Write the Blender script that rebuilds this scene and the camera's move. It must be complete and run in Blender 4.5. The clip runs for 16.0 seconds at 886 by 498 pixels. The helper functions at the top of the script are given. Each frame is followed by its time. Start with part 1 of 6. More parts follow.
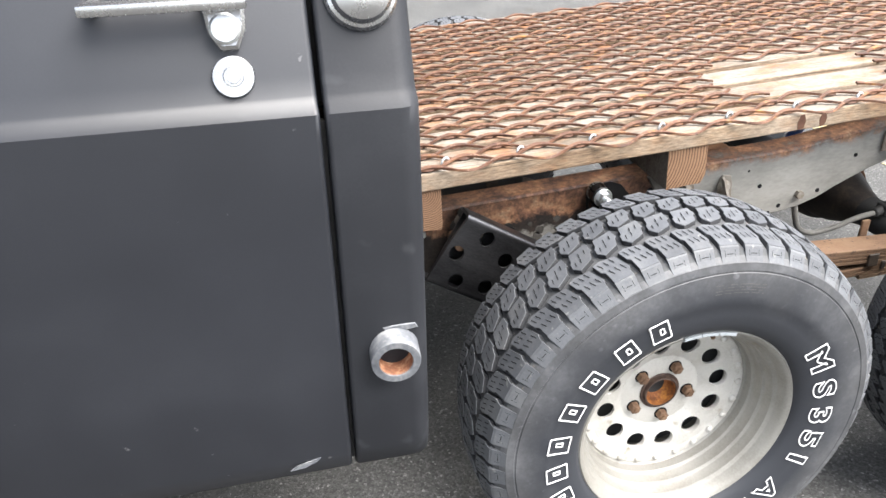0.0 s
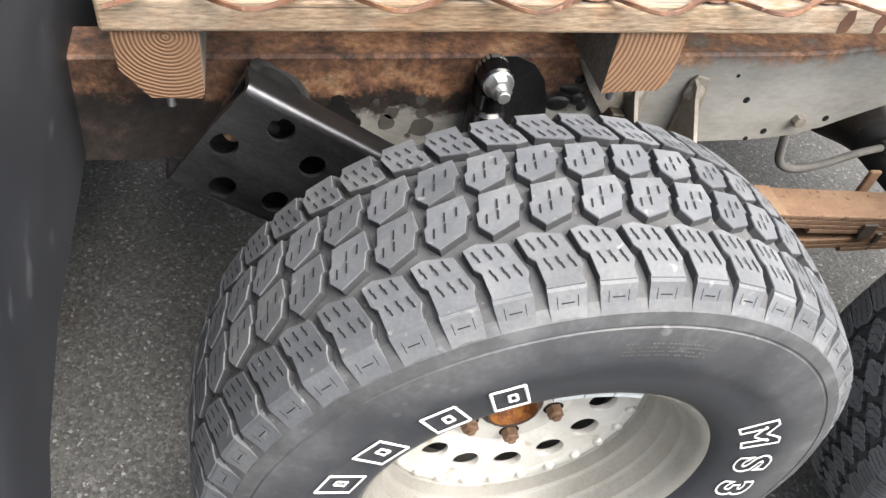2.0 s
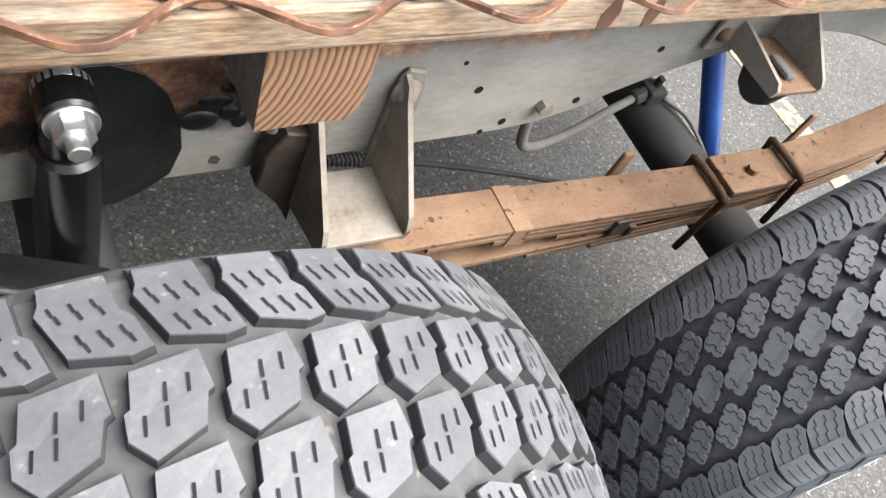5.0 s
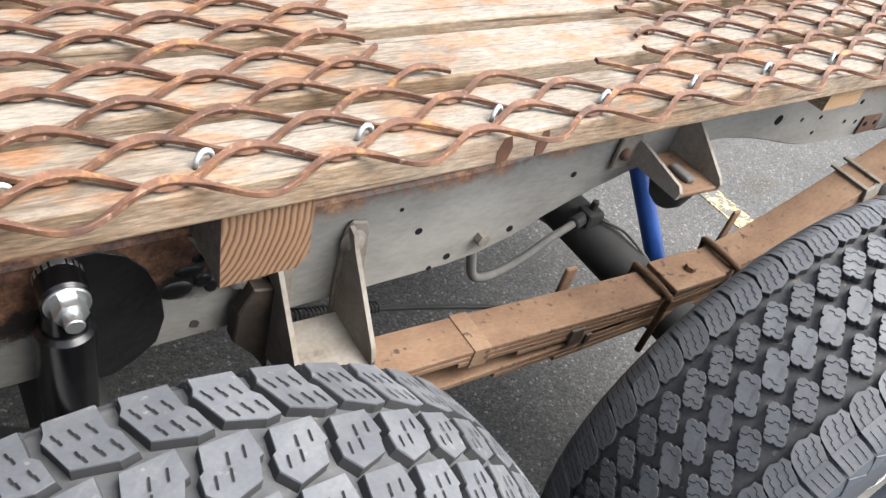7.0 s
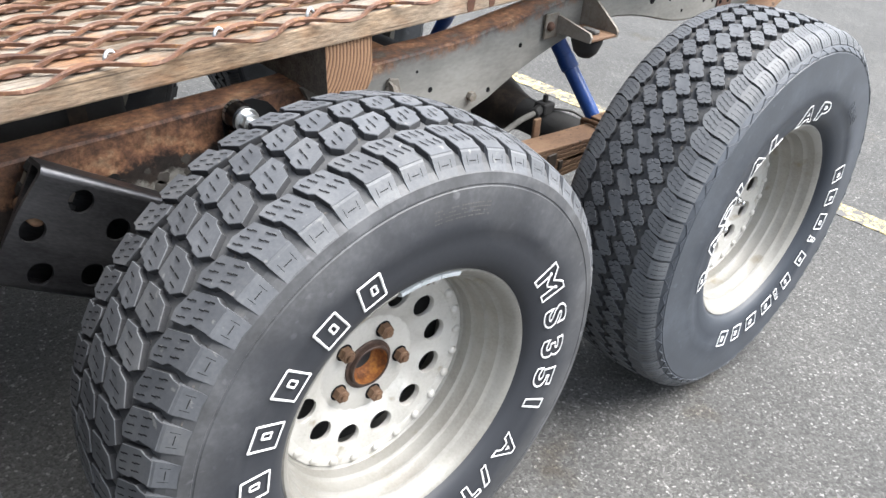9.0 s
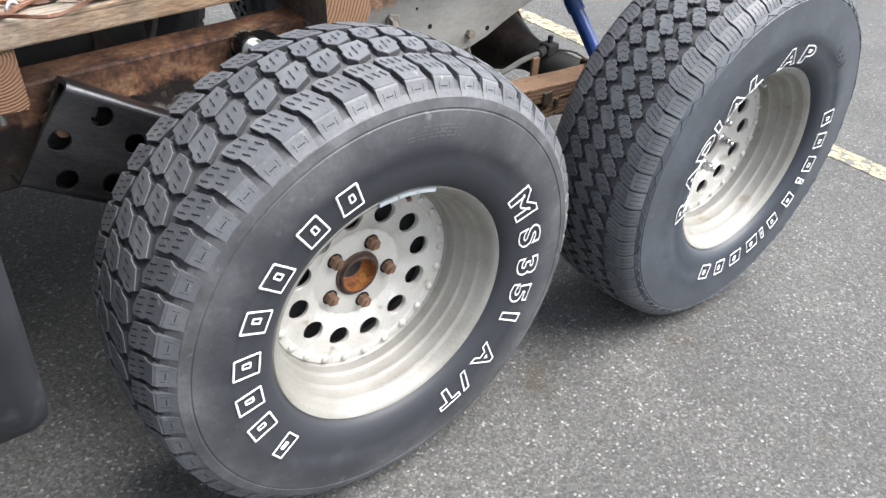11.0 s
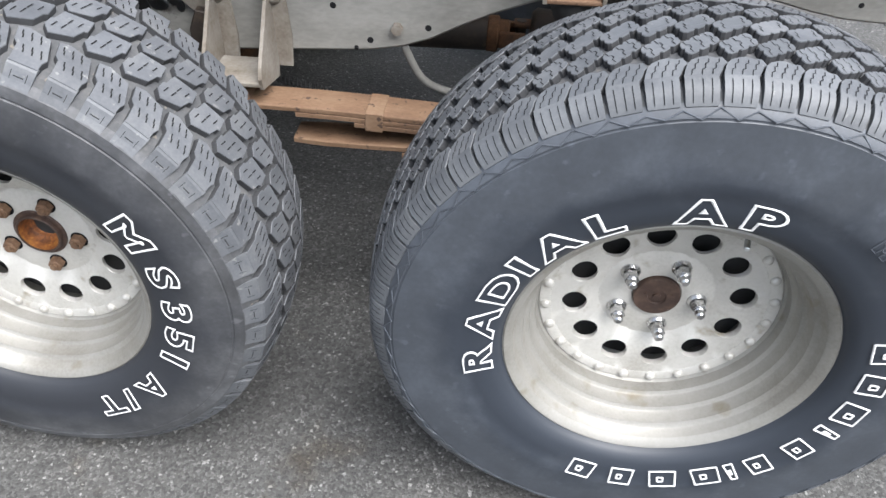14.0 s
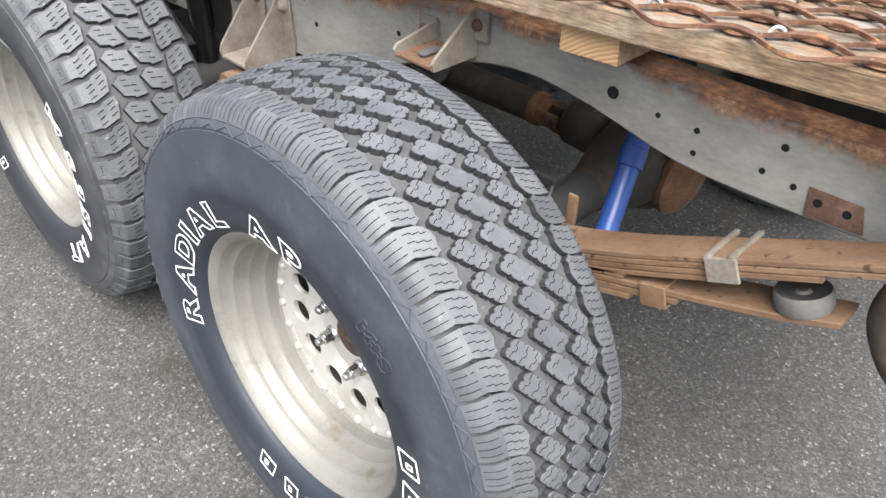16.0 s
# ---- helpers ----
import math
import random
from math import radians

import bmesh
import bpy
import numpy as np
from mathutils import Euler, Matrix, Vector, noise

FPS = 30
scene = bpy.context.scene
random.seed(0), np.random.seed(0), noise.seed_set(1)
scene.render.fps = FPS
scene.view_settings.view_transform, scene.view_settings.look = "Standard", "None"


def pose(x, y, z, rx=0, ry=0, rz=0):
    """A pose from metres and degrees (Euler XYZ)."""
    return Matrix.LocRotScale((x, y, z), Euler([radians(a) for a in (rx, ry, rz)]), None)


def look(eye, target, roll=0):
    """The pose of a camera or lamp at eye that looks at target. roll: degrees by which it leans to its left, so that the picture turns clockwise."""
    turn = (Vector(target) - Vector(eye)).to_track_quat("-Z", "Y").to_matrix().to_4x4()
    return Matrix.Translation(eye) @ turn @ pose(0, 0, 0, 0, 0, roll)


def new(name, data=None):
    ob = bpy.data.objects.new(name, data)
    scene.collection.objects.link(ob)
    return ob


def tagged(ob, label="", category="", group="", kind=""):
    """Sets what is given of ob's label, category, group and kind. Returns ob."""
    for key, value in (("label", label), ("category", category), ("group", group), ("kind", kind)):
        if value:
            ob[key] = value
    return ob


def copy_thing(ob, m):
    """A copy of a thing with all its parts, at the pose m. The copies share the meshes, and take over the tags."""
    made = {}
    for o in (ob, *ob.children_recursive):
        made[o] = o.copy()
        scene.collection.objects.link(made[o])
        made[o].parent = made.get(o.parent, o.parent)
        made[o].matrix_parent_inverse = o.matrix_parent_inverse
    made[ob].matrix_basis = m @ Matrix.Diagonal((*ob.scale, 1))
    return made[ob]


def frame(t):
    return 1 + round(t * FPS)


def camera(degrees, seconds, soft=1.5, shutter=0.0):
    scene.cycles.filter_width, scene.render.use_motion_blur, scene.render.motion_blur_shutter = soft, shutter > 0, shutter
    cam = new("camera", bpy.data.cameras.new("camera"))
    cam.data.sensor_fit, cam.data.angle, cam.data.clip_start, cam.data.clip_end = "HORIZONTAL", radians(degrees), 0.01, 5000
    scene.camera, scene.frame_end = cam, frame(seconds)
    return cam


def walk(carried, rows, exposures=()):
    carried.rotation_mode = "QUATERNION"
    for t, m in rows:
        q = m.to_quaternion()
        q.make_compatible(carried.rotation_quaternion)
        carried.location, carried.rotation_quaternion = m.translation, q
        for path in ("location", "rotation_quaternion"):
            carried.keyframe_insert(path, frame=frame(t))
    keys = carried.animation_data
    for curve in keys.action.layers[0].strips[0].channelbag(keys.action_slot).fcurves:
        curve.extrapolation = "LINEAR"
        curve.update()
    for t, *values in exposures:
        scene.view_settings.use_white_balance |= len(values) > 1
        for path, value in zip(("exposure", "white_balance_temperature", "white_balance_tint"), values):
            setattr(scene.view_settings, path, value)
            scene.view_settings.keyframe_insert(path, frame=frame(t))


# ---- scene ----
cam = camera(60.1, 16.0)
PATH = [
    (0, (-0.7, -1.057, 1.366), (-0.288, 0.651, 0.411), 0.5),
    (0.5, (-0.626, -0.945, 1.327), (-0.111, 0.669, 0.263), 3.5),
    (1, (-0.531, -0.696, 1.269), (0.075, 0.804, 0.093), 7.4),
    (1.5, (-0.44, -0.564, 1.235), (0.173, 0.828, -0.064), 11.4),
    (2, (-0.353, -0.474, 1.221), (0.186, 0.837, -0.191), 16.1),
    (2.5, (-0.313, -0.368, 1.197), (0.208, 0.835, -0.314), 19.1),
    (3, (-0.294, -0.233, 1.161), (0.28, 0.787, -0.461), 25.1),
    (3.5, (-0.292, -0.149, 1.136), (0.288, 0.773, -0.542), 28.3),
    (4, (-0.269, -0.099, 1.135), (0.409, 0.816, -0.51), 31.6),
    (4.5, (-0.179, -0.094, 1.148), (0.698, 0.761, -0.432), 33.7),
    (5, (-0.105, -0.103, 1.159), (0.962, 0.706, -0.327), 34.5),
    (5.2, (-0.083, -0.108, 1.174), (1.051, 0.701, -0.261), 34.8),
    (7.3, (-0.143, -0.265, 1.224), (0.936, 0.918, 0.025), 17.0),
    (7.5, (-0.166, -0.311, 1.221), (0.867, 0.909, 0.019), 14.5),
    (8, (-0.251, -0.486, 1.184), (0.741, 0.83, 0.05), 10.7),
    (8.5, (-0.383, -0.634, 1.145), (0.667, 0.739, 0.139), 8.5),
    (9, (-0.557, -0.698, 1.139), (0.646, 0.536, 0.123), 5.8),
    (9.5, (-0.698, -0.763, 1.144), (0.572, 0.372, 0.095), 6.9),
    (9.7, (-0.73, -0.778, 1.152), (0.551, 0.344, 0.103), 7.0),
    (11.8, (-0.313, -0.86, 1.168), (0.493, 0.503, -0.054), 3.7),
    (12, (-0.228, -0.854, 1.161), (0.487, 0.538, -0.085), 3.0),
    (12.5, (-0.011, -0.821, 1.151), (0.448, 0.614, -0.164), 3.1),
    (13, (0.22, -0.871, 1.166), (0.364, 0.646, -0.13), 1.6),
    (13.5, (0.461, -0.907, 1.197), (0.446, 0.631, -0.081), 2.1),
    (14, (0.676, -0.839, 1.19), (0.586, 0.665, -0.125), 3.6),
    (14.5, (0.892, -0.787, 1.234), (0.526, 0.67, -0.086), 2.6),
    (15, (1.201, -0.779, 1.252), (0.499, 0.624, 0.012), 3.8),
    (15.5, (1.432, -0.722, 1.262), (0.556, 0.624, 0.069), 2.5),
    (16, (1.602, -0.543, 1.243), (0.533, 0.626, 0.023), 3.5),
]
walk(cam, [(t, look(eye, target, roll)) for t, eye, target, roll in PATH], [(0.0, 2.22, 6650, 10), (0.5, 2.22, 6650, 10), (1.5, 2.16, 6900, 10), (3.5, 2.2, 6900, 10), (4.5, 2.25, 6800, 10), (5.0, 2.2, 6800, 10),
     (7.5, 1.88, 6550, 10), (8.5, 1.97, 6400, 9), (9.5, 2.03, 6550, 10), (12.0, 1.77, 6400, 10), (13.0, 1.67, 6350, 10), (14.5, 1.64, 6350, 10), (16.0, 1.77, 6650, 10)])

# ---------------------------------------------------------------- light
SUN_EL, SUN_AZ = 60.0, 130.0
world = bpy.data.worlds.new("sky")
scene.world = world
world.use_nodes = True
wn = world.node_tree
sky = wn.nodes.new("ShaderNodeTexSky")
sky.sky_type, sky.sun_disc = "NISHITA", False
sky.sun_elevation, sky.sun_rotation = radians(SUN_EL), radians(SUN_AZ)
sky.air_density, sky.dust_density, sky.ozone_density = 1.0, 2.0, 1.5
veil = wn.nodes.new("ShaderNodeHueSaturation")
veil.inputs["Saturation"].default_value = 0.45
wn.links.new(sky.outputs[0], veil.inputs["Color"])
wn.links.new(veil.outputs[0], wn.nodes["Background"].inputs[0])
wn.nodes["Background"].inputs[1].default_value = 0.115
sun = new("sun", bpy.data.lights.new("sun", "SUN"))
sun.data.energy, sun.data.angle, sun.data.color = 3.2, radians(55), (1.0, 0.982, 0.965)
sun.matrix_world = pose(0, 0, 5, 90 - SUN_EL, 0, 180 - SUN_AZ)


# ---------------------------------------------------------------- materials
def mat(name, stops, scale=6.0, rough=0.6, metal=0.0, bump=0.15, grain=120.0, stretch=(1, 1, 1), rough2=None, coat=0.0,
        detail=6.0, speck=None, island=0.0, dist=0.002):
    """A worn surface: stops are (position, colour) over large noise; fine grain gives relief and breaks the gloss."""
    m = bpy.data.materials.new(name)
    m.use_nodes = True
    n, l = m.node_tree.nodes, m.node_tree.links
    b = n["Principled BSDF"]
    tc, mp = n.new("ShaderNodeTexCoord"), n.new("ShaderNodeMapping")
    mp.inputs["Scale"].default_value = stretch
    info, add = n.new("ShaderNodeObjectInfo"), n.new("ShaderNodeVectorMath")
    mul = n.new("ShaderNodeVectorMath")
    mul.operation = "SCALE"
    mul.inputs[0].default_value = (7.3, 3.1, 5.7)
    l.new(info.outputs["Random"], mul.inputs["Scale"])
    l.new(tc.outputs["Object"], add.inputs[0])
    l.new(mul.outputs[0], add.inputs[1])
    l.new(add.outputs[0], mp.inputs[0])
    big, fine = n.new("ShaderNodeTexNoise"), n.new("ShaderNodeTexNoise")
    big.inputs["Scale"].default_value, big.inputs["Detail"].default_value, big.inputs["Roughness"].default_value = scale, detail, 0.62
    fine.inputs["Scale"].default_value, fine.inputs["Detail"].default_value = grain, 4
    l.new(mp.outputs[0], big.inputs[0])
    l.new(mp.outputs[0], fine.inputs[0])
    ramp = n.new("ShaderNodeValToRGB")
    while len(ramp.color_ramp.elements) < len(stops):
        ramp.color_ramp.elements.new(0.5)
    for e, (p, c) in zip(ramp.color_ramp.elements, stops):
        e.position, e.color = p, (*c, 1)
    mixf = n.new("ShaderNodeMix")
    mixf.data_type = "FLOAT"
    mixf.inputs[0].default_value = 0.25
    l.new(big.outputs[0], mixf.inputs[2])
    l.new(fine.outputs[0], mixf.inputs[3])
    l.new(mixf.outputs[0], ramp.inputs[0])
    out = ramp.outputs[0]
    if island:
        hsv, mr = n.new("ShaderNodeHueSaturation"), n.new("ShaderNodeMapRange")
        mr.inputs["To Min"].default_value, mr.inputs["To Max"].default_value = 1 - island, 1 + island
        l.new(info.outputs["Random"], mr.inputs[0])
        l.new(mr.outputs[0], hsv.inputs["Value"])
        l.new(out, hsv.inputs["Color"])
        out = hsv.outputs[0]
    if speck:
        lo, hi, sc, col = speck
        sp, rp, mx = n.new("ShaderNodeTexNoise"), n.new("ShaderNodeMapRange"), n.new("ShaderNodeMix")
        mx.data_type = "RGBA"
        sp.inputs["Scale"].default_value, sp.inputs["Detail"].default_value = sc, 3
        rp.inputs["From Min"].default_value, rp.inputs["From Max"].default_value = lo, hi
        l.new(add.outputs[0], sp.inputs[0])
        l.new(sp.outputs[0], rp.inputs[0])
        l.new(rp.outputs[0], mx.inputs[0])
        l.new(out, mx.inputs[6])
        mx.inputs[7].default_value = (*col, 1)
        out = mx.outputs[2]
    l.new(out, b.inputs["Base Color"])
    rr = n.new("ShaderNodeMapRange")
    rr.inputs["To Min"].default_value, rr.inputs["To Max"].default_value = rough, rough2 if rough2 is not None else min(1, rough + 0.15)
    l.new(mixf.outputs[0], rr.inputs[0])
    l.new(rr.outputs[0], b.inputs["Roughness"])
    b.inputs["Metallic"].default_value = metal
    b.inputs["Coat Weight"].default_value = coat
    if bump:
        bp = n.new("ShaderNodeBump")
        bp.inputs["Strength"].default_value, bp.inputs["Distance"].default_value = bump, dist
        l.new(mixf.outputs[0], bp.inputs["Height"])
        l.new(bp.outputs[0], b.inputs["Normal"])
    return m


RUBBER = mat("worn_rubber", [(0.3, (0.048, 0.051, 0.057)), (0.5, (0.074, 0.078, 0.085)), (0.7, (0.112, 0.114, 0.117))], 14, 0.50, 0, 0.35, 260, speck=(0.66, 0.73, 85, (0.14, 0.14, 0.138)), island=0.14, rough2=0.7)
RUBBER_COOL = mat("bluish_tread_rubber", [(0.3, (0.052, 0.056, 0.062)), (0.5, (0.078, 0.083, 0.090)), (0.7, (0.11, 0.114, 0.119))], 14, 0.47, 0, 0.3, 260, speck=(0.70, 0.76, 80, (0.15, 0.15, 0.15)), island=0.12, rough2=0.65)
RUBBER_GROOVE = mat("dusty_groove_rubber", [(0.3, (0.036, 0.038, 0.041)), (0.55, (0.062, 0.063, 0.065)), (0.75, (0.102, 0.100, 0.096))], 24, 0.85, 0, 0.4, 200, speck=(0.66, 0.72, 70, (0.13, 0.115, 0.095)))


def sidewall(name, low, high, r0, r1, rough, mott=1.0):
    """Sidewall rubber, clean and dark near the rim, dusty further out."""
    m = mat(name, [(0.36, tuple((1 - 0.5 * mott) * v for v in high)), (0.5, high), (0.64, tuple((1 + 0.8 * mott) * v for v in high))], 13, rough, 0, 0.22, 150, speck=(0.64, 0.72, 48, tuple((1 + 1.1 * mott) * v for v in high)))
    n, l = m.node_tree.nodes, m.node_tree.links
    bsdf = n["Principled BSDF"]
    old = bsdf.inputs["Base Color"].links[0].from_socket
    tc, mp, ln, nz = n.new("ShaderNodeTexCoord"), n.new("ShaderNodeMapping"), n.new("ShaderNodeVectorMath"), n.new("ShaderNodeTexNoise")
    mp.inputs["Scale"].default_value = (1, 0, 1)
    ln.operation = "LENGTH"
    nz.inputs["Scale"].default_value, nz.inputs["Detail"].default_value, nz.inputs["Roughness"].default_value = 9, 8, 0.68
    l.new(tc.outputs["Object"], mp.inputs[0])
    l.new(tc.outputs["Object"], nz.inputs[0])
    l.new(mp.outputs[0], ln.inputs[0])
    ad, rp, mx, sc = n.new("ShaderNodeMath"), n.new("ShaderNodeMapRange"), n.new("ShaderNodeMix"), n.new("ShaderNodeMath")
    sc.operation, sc.inputs[1].default_value = "MULTIPLY", 0.18
    l.new(nz.outputs[0], sc.inputs[0])
    l.new(ln.outputs["Value"], ad.inputs[0])
    l.new(sc.outputs[0], ad.inputs[1])
    rp.inputs["From Min"].default_value, rp.inputs["From Max"].default_value = r0 + 0.09, r1 + 0.09
    l.new(ad.outputs[0], rp.inputs[0])
    mx.data_type = "RGBA"
    l.new(rp.outputs[0], mx.inputs[0])
    mx.inputs[6].default_value = (*low, 1)
    l.new(old, mx.inputs[7])
    l.new(mx.outputs[2], bsdf.inputs["Base Color"])
    return m


RUBBER_SIDE = sidewall("grey_sidewall_rubber", (0.018, 0.020, 0.025), (0.054, 0.055, 0.058), 0.275, 0.350, 0.52, 0.75)
RUBBER_BLUE = sidewall("bluish_sidewall_rubber", (0.021, 0.026, 0.035), (0.044, 0.050, 0.060), 0.272, 0.318, 0.45, 0.4)
# glossless near-blacks that paint the shade inside cuts, holes and recesses
RECESS_SHADE = mat("recess_shade", [(0.3, (0.010, 0.010, 0.011)), (0.7, (0.020, 0.020, 0.021))], 20, 0.9, 0, 0)
CUT_SHADE = mat("cut_shade", [(0.3, (0.012, 0.012, 0.013)), (0.7, (0.026, 0.026, 0.026))], 60, 0.9, 0, 0)
for m_ in (RECESS_SHADE, CUT_SHADE):
    m_.node_tree.nodes["Principled BSDF"].inputs["Specular IOR Level"].default_value = 0.0
# near-black copy for tread block flanks: their shade painted into the rubber
RUBBER_FLANK_SHADE = mat("shaded_flank_rubber", [(0.3, (0.014, 0.0145, 0.017)), (0.7, (0.034, 0.035, 0.037))], 18, 0.85, 0, 0.3, 200)
WHITE_LETTER = mat("white_letter_rubber", [(0.3, (0.42, 0.42, 0.41)), (0.5, (0.68, 0.68, 0.67)), (0.7, (0.78, 0.78, 0.77))], 60, 0.7, 0, 0.1, 300)
ALLOY = mat("dull_machined_alloy", [(0.3, (0.34, 0.32, 0.285)), (0.5, (0.47, 0.455, 0.42)), (0.7, (0.54, 0.525, 0.495))], 9, 0.40, 0.3, 0.1, 220, rough2=0.58, speck=(0.64, 0.76, 26, (0.26, 0.225, 0.17)))
ASPHALT = None
# same alloy as the centre, darkened to offset strong light on the barrel
ALLOY_DIMMED = mat("dimmed_spun_alloy", [(0.3, (0.17, 0.157, 0.136)), (0.5, (0.242, 0.234, 0.212)), (0.7, (0.29, 0.28, 0.26))], 7, 0.42, 0.35, 0.1, 220, rough2=0.6, speck=(0.62, 0.76, 22, (0.17, 0.145, 0.105)))
RUST = mat("rusty_steel", [(0.28, (0.055, 0.022, 0.012)), (0.5, (0.17, 0.065, 0.028)), (0.68, (0.3, 0.13, 0.055))], 16, 0.8, 0.1, 0.4, 200)
MESH_RUST = mat("rusted_mesh_steel", [(0.30, (0.035, 0.016, 0.010)), (0.45, (0.082, 0.037, 0.021)), (0.58, (0.135, 0.064, 0.035)), (0.70, (0.33, 0.17, 0.05))], 26, 0.55, 0.15, 0.5, 200, island=0.15, speck=(0.62, 0.70, 120, (0.20, 0.12, 0.08)))
SPRING_RUST = mat("light_rust_spring_steel", [(0.28, (0.070, 0.037, 0.021)), (0.5, (0.145, 0.085, 0.049)), (0.72, (0.205, 0.137, 0.086))], 13, 0.75, 0.1, 0.4, 220, stretch=(0.5, 1, 1), speck=(0.63, 0.70, 70, (0.05, 0.028, 0.018)))
HUB_RUST = mat("orange_hub_rust", [(0.34, (0.04, 0.014, 0.006)), (0.48, (0.17, 0.055, 0.012)), (0.62, (0.36, 0.15, 0.03)), (0.74, (0.48, 0.27, 0.09))], 45, 0.6, 0.1, 0.5, 200)
NUT_RUST = mat("rusty_nut_steel", [(0.3, (0.08, 0.045, 0.028)), (0.5, (0.17, 0.10, 0.06)), (0.7, (0.28, 0.19, 0.12))], 40, 0.6, 0.4, 0.3, 200)
CHROME = mat("chrome", [(0.3, (0.42, 0.42, 0.42)), (0.7, (0.6, 0.6, 0.6))], 20, 0.2, 1.0, 0.02, 200, rough2=0.34)
ZINC = mat("zinc_plated_steel", [(0.3, (0.5, 0.52, 0.52)), (0.7, (0.72, 0.74, 0.74))], 30, 0.25, 0.9, 0.05, 200)
BLACK_STEEL = mat("black_mill_steel", [(0.3, (0.028, 0.028, 0.031)), (0.5, (0.06, 0.06, 0.064)), (0.7, (0.11, 0.11, 0.115))], 8, 0.22, 0.9, 0.05, 200, stretch=(0.6, 2, 2), rough2=0.40)
BLACK_PAINT = mat("black_gloss_paint", [(0.3, (0.004, 0.004, 0.0045)), (0.7, (0.010, 0.010, 0.011))], 12, 0.16, 0, 0.1, 150)
BLACK_RUBBER = mat("black_rubber", [(0.3, (0.012, 0.012, 0.012)), (0.7, (0.03, 0.03, 0.03))], 14, 0.7, 0, 0.2, 200)
CAB_PAINT = mat("satin_black_cab_paint", [(0.3, (0.0068, 0.0078, 0.0108)), (0.5, (0.0098, 0.011, 0.0148)), (0.7, (0.0155, 0.017, 0.0215))], 3.5, 0.36, 0, 0.05, 420, rough2=0.48, speck=(0.74, 0.77, 55, (0.07, 0.07, 0.075)))
CAB_PAINT.node_tree.nodes["Principled BSDF"].inputs["Specular IOR Level"].default_value = 0.56
CAB_DULL = mat("scuffed_black_cab_paint", [(0.3, (0.0066, 0.0074, 0.0098)), (0.5, (0.0095, 0.0105, 0.0135)), (0.7, (0.017, 0.0183, 0.022))], 5.0, 0.50, 0, 0.08, 300, rough2=0.66, speck=(0.64, 0.74, 14, (0.032, 0.034, 0.038)))
CAB_DULL.node_tree.nodes["Principled BSDF"].inputs["Specular IOR Level"].default_value = 0.4
BLUE_PAINT = mat("blue_shock_paint", [(0.3, (0.01, 0.045, 0.2)), (0.7, (0.025, 0.09, 0.34))], 10, 0.28, 0, 0.04, 150)
GREY_HOSE = mat("grey_hose_rubber", [(0.3, (0.08, 0.078, 0.072)), (0.7, (0.17, 0.165, 0.152))], 20, 0.7, 0, 0.1, 200)
GREY_RUBBER = mat("grey_dusty_rubber", [(0.3, (0.055, 0.053, 0.051)), (0.7, (0.105, 0.102, 0.096))], 20, 0.8, 0, 0.1, 200)
YELLOW = mat("worn_yellow_line_paint", [(0.485, (0.09, 0.088, 0.085)), (0.53, (0.38, 0.30, 0.13)), (0.64, (0.52, 0.44, 0.24))], 34, 0.85, 0, 0.3, 160)
BRACKET_GREY = mat("grey_brown_bracket_paint", [(0.28, (0.075, 0.052, 0.034)), (0.45, (0.155, 0.135, 0.11)), (0.7, (0.25, 0.235, 0.21))], 15, 0.7, 0.1, 0.3, 160)
HUB_DARK = mat("dark_brown_hub_steel", [(0.3, (0.022, 0.014, 0.011)), (0.5, (0.055, 0.033, 0.025)), (0.7, (0.11, 0.07, 0.05))], 30, 0.5, 0.3, 0.3, 160)
LEAD = mat("wheel_weight_lead", [(0.3, (0.33, 0.36, 0.38)), (0.7, (0.5, 0.53, 0.55))], 30, 0.5, 0.4, 0.1, 200)
DIFF_BROWN = mat("rusty_brown_axle_casting", [(0.3, (0.03, 0.02, 0.015)), (0.5, (0.12, 0.06, 0.03)), (0.7, (0.24, 0.12, 0.06))], 8, 0.85, 0.1, 0.4, 120)


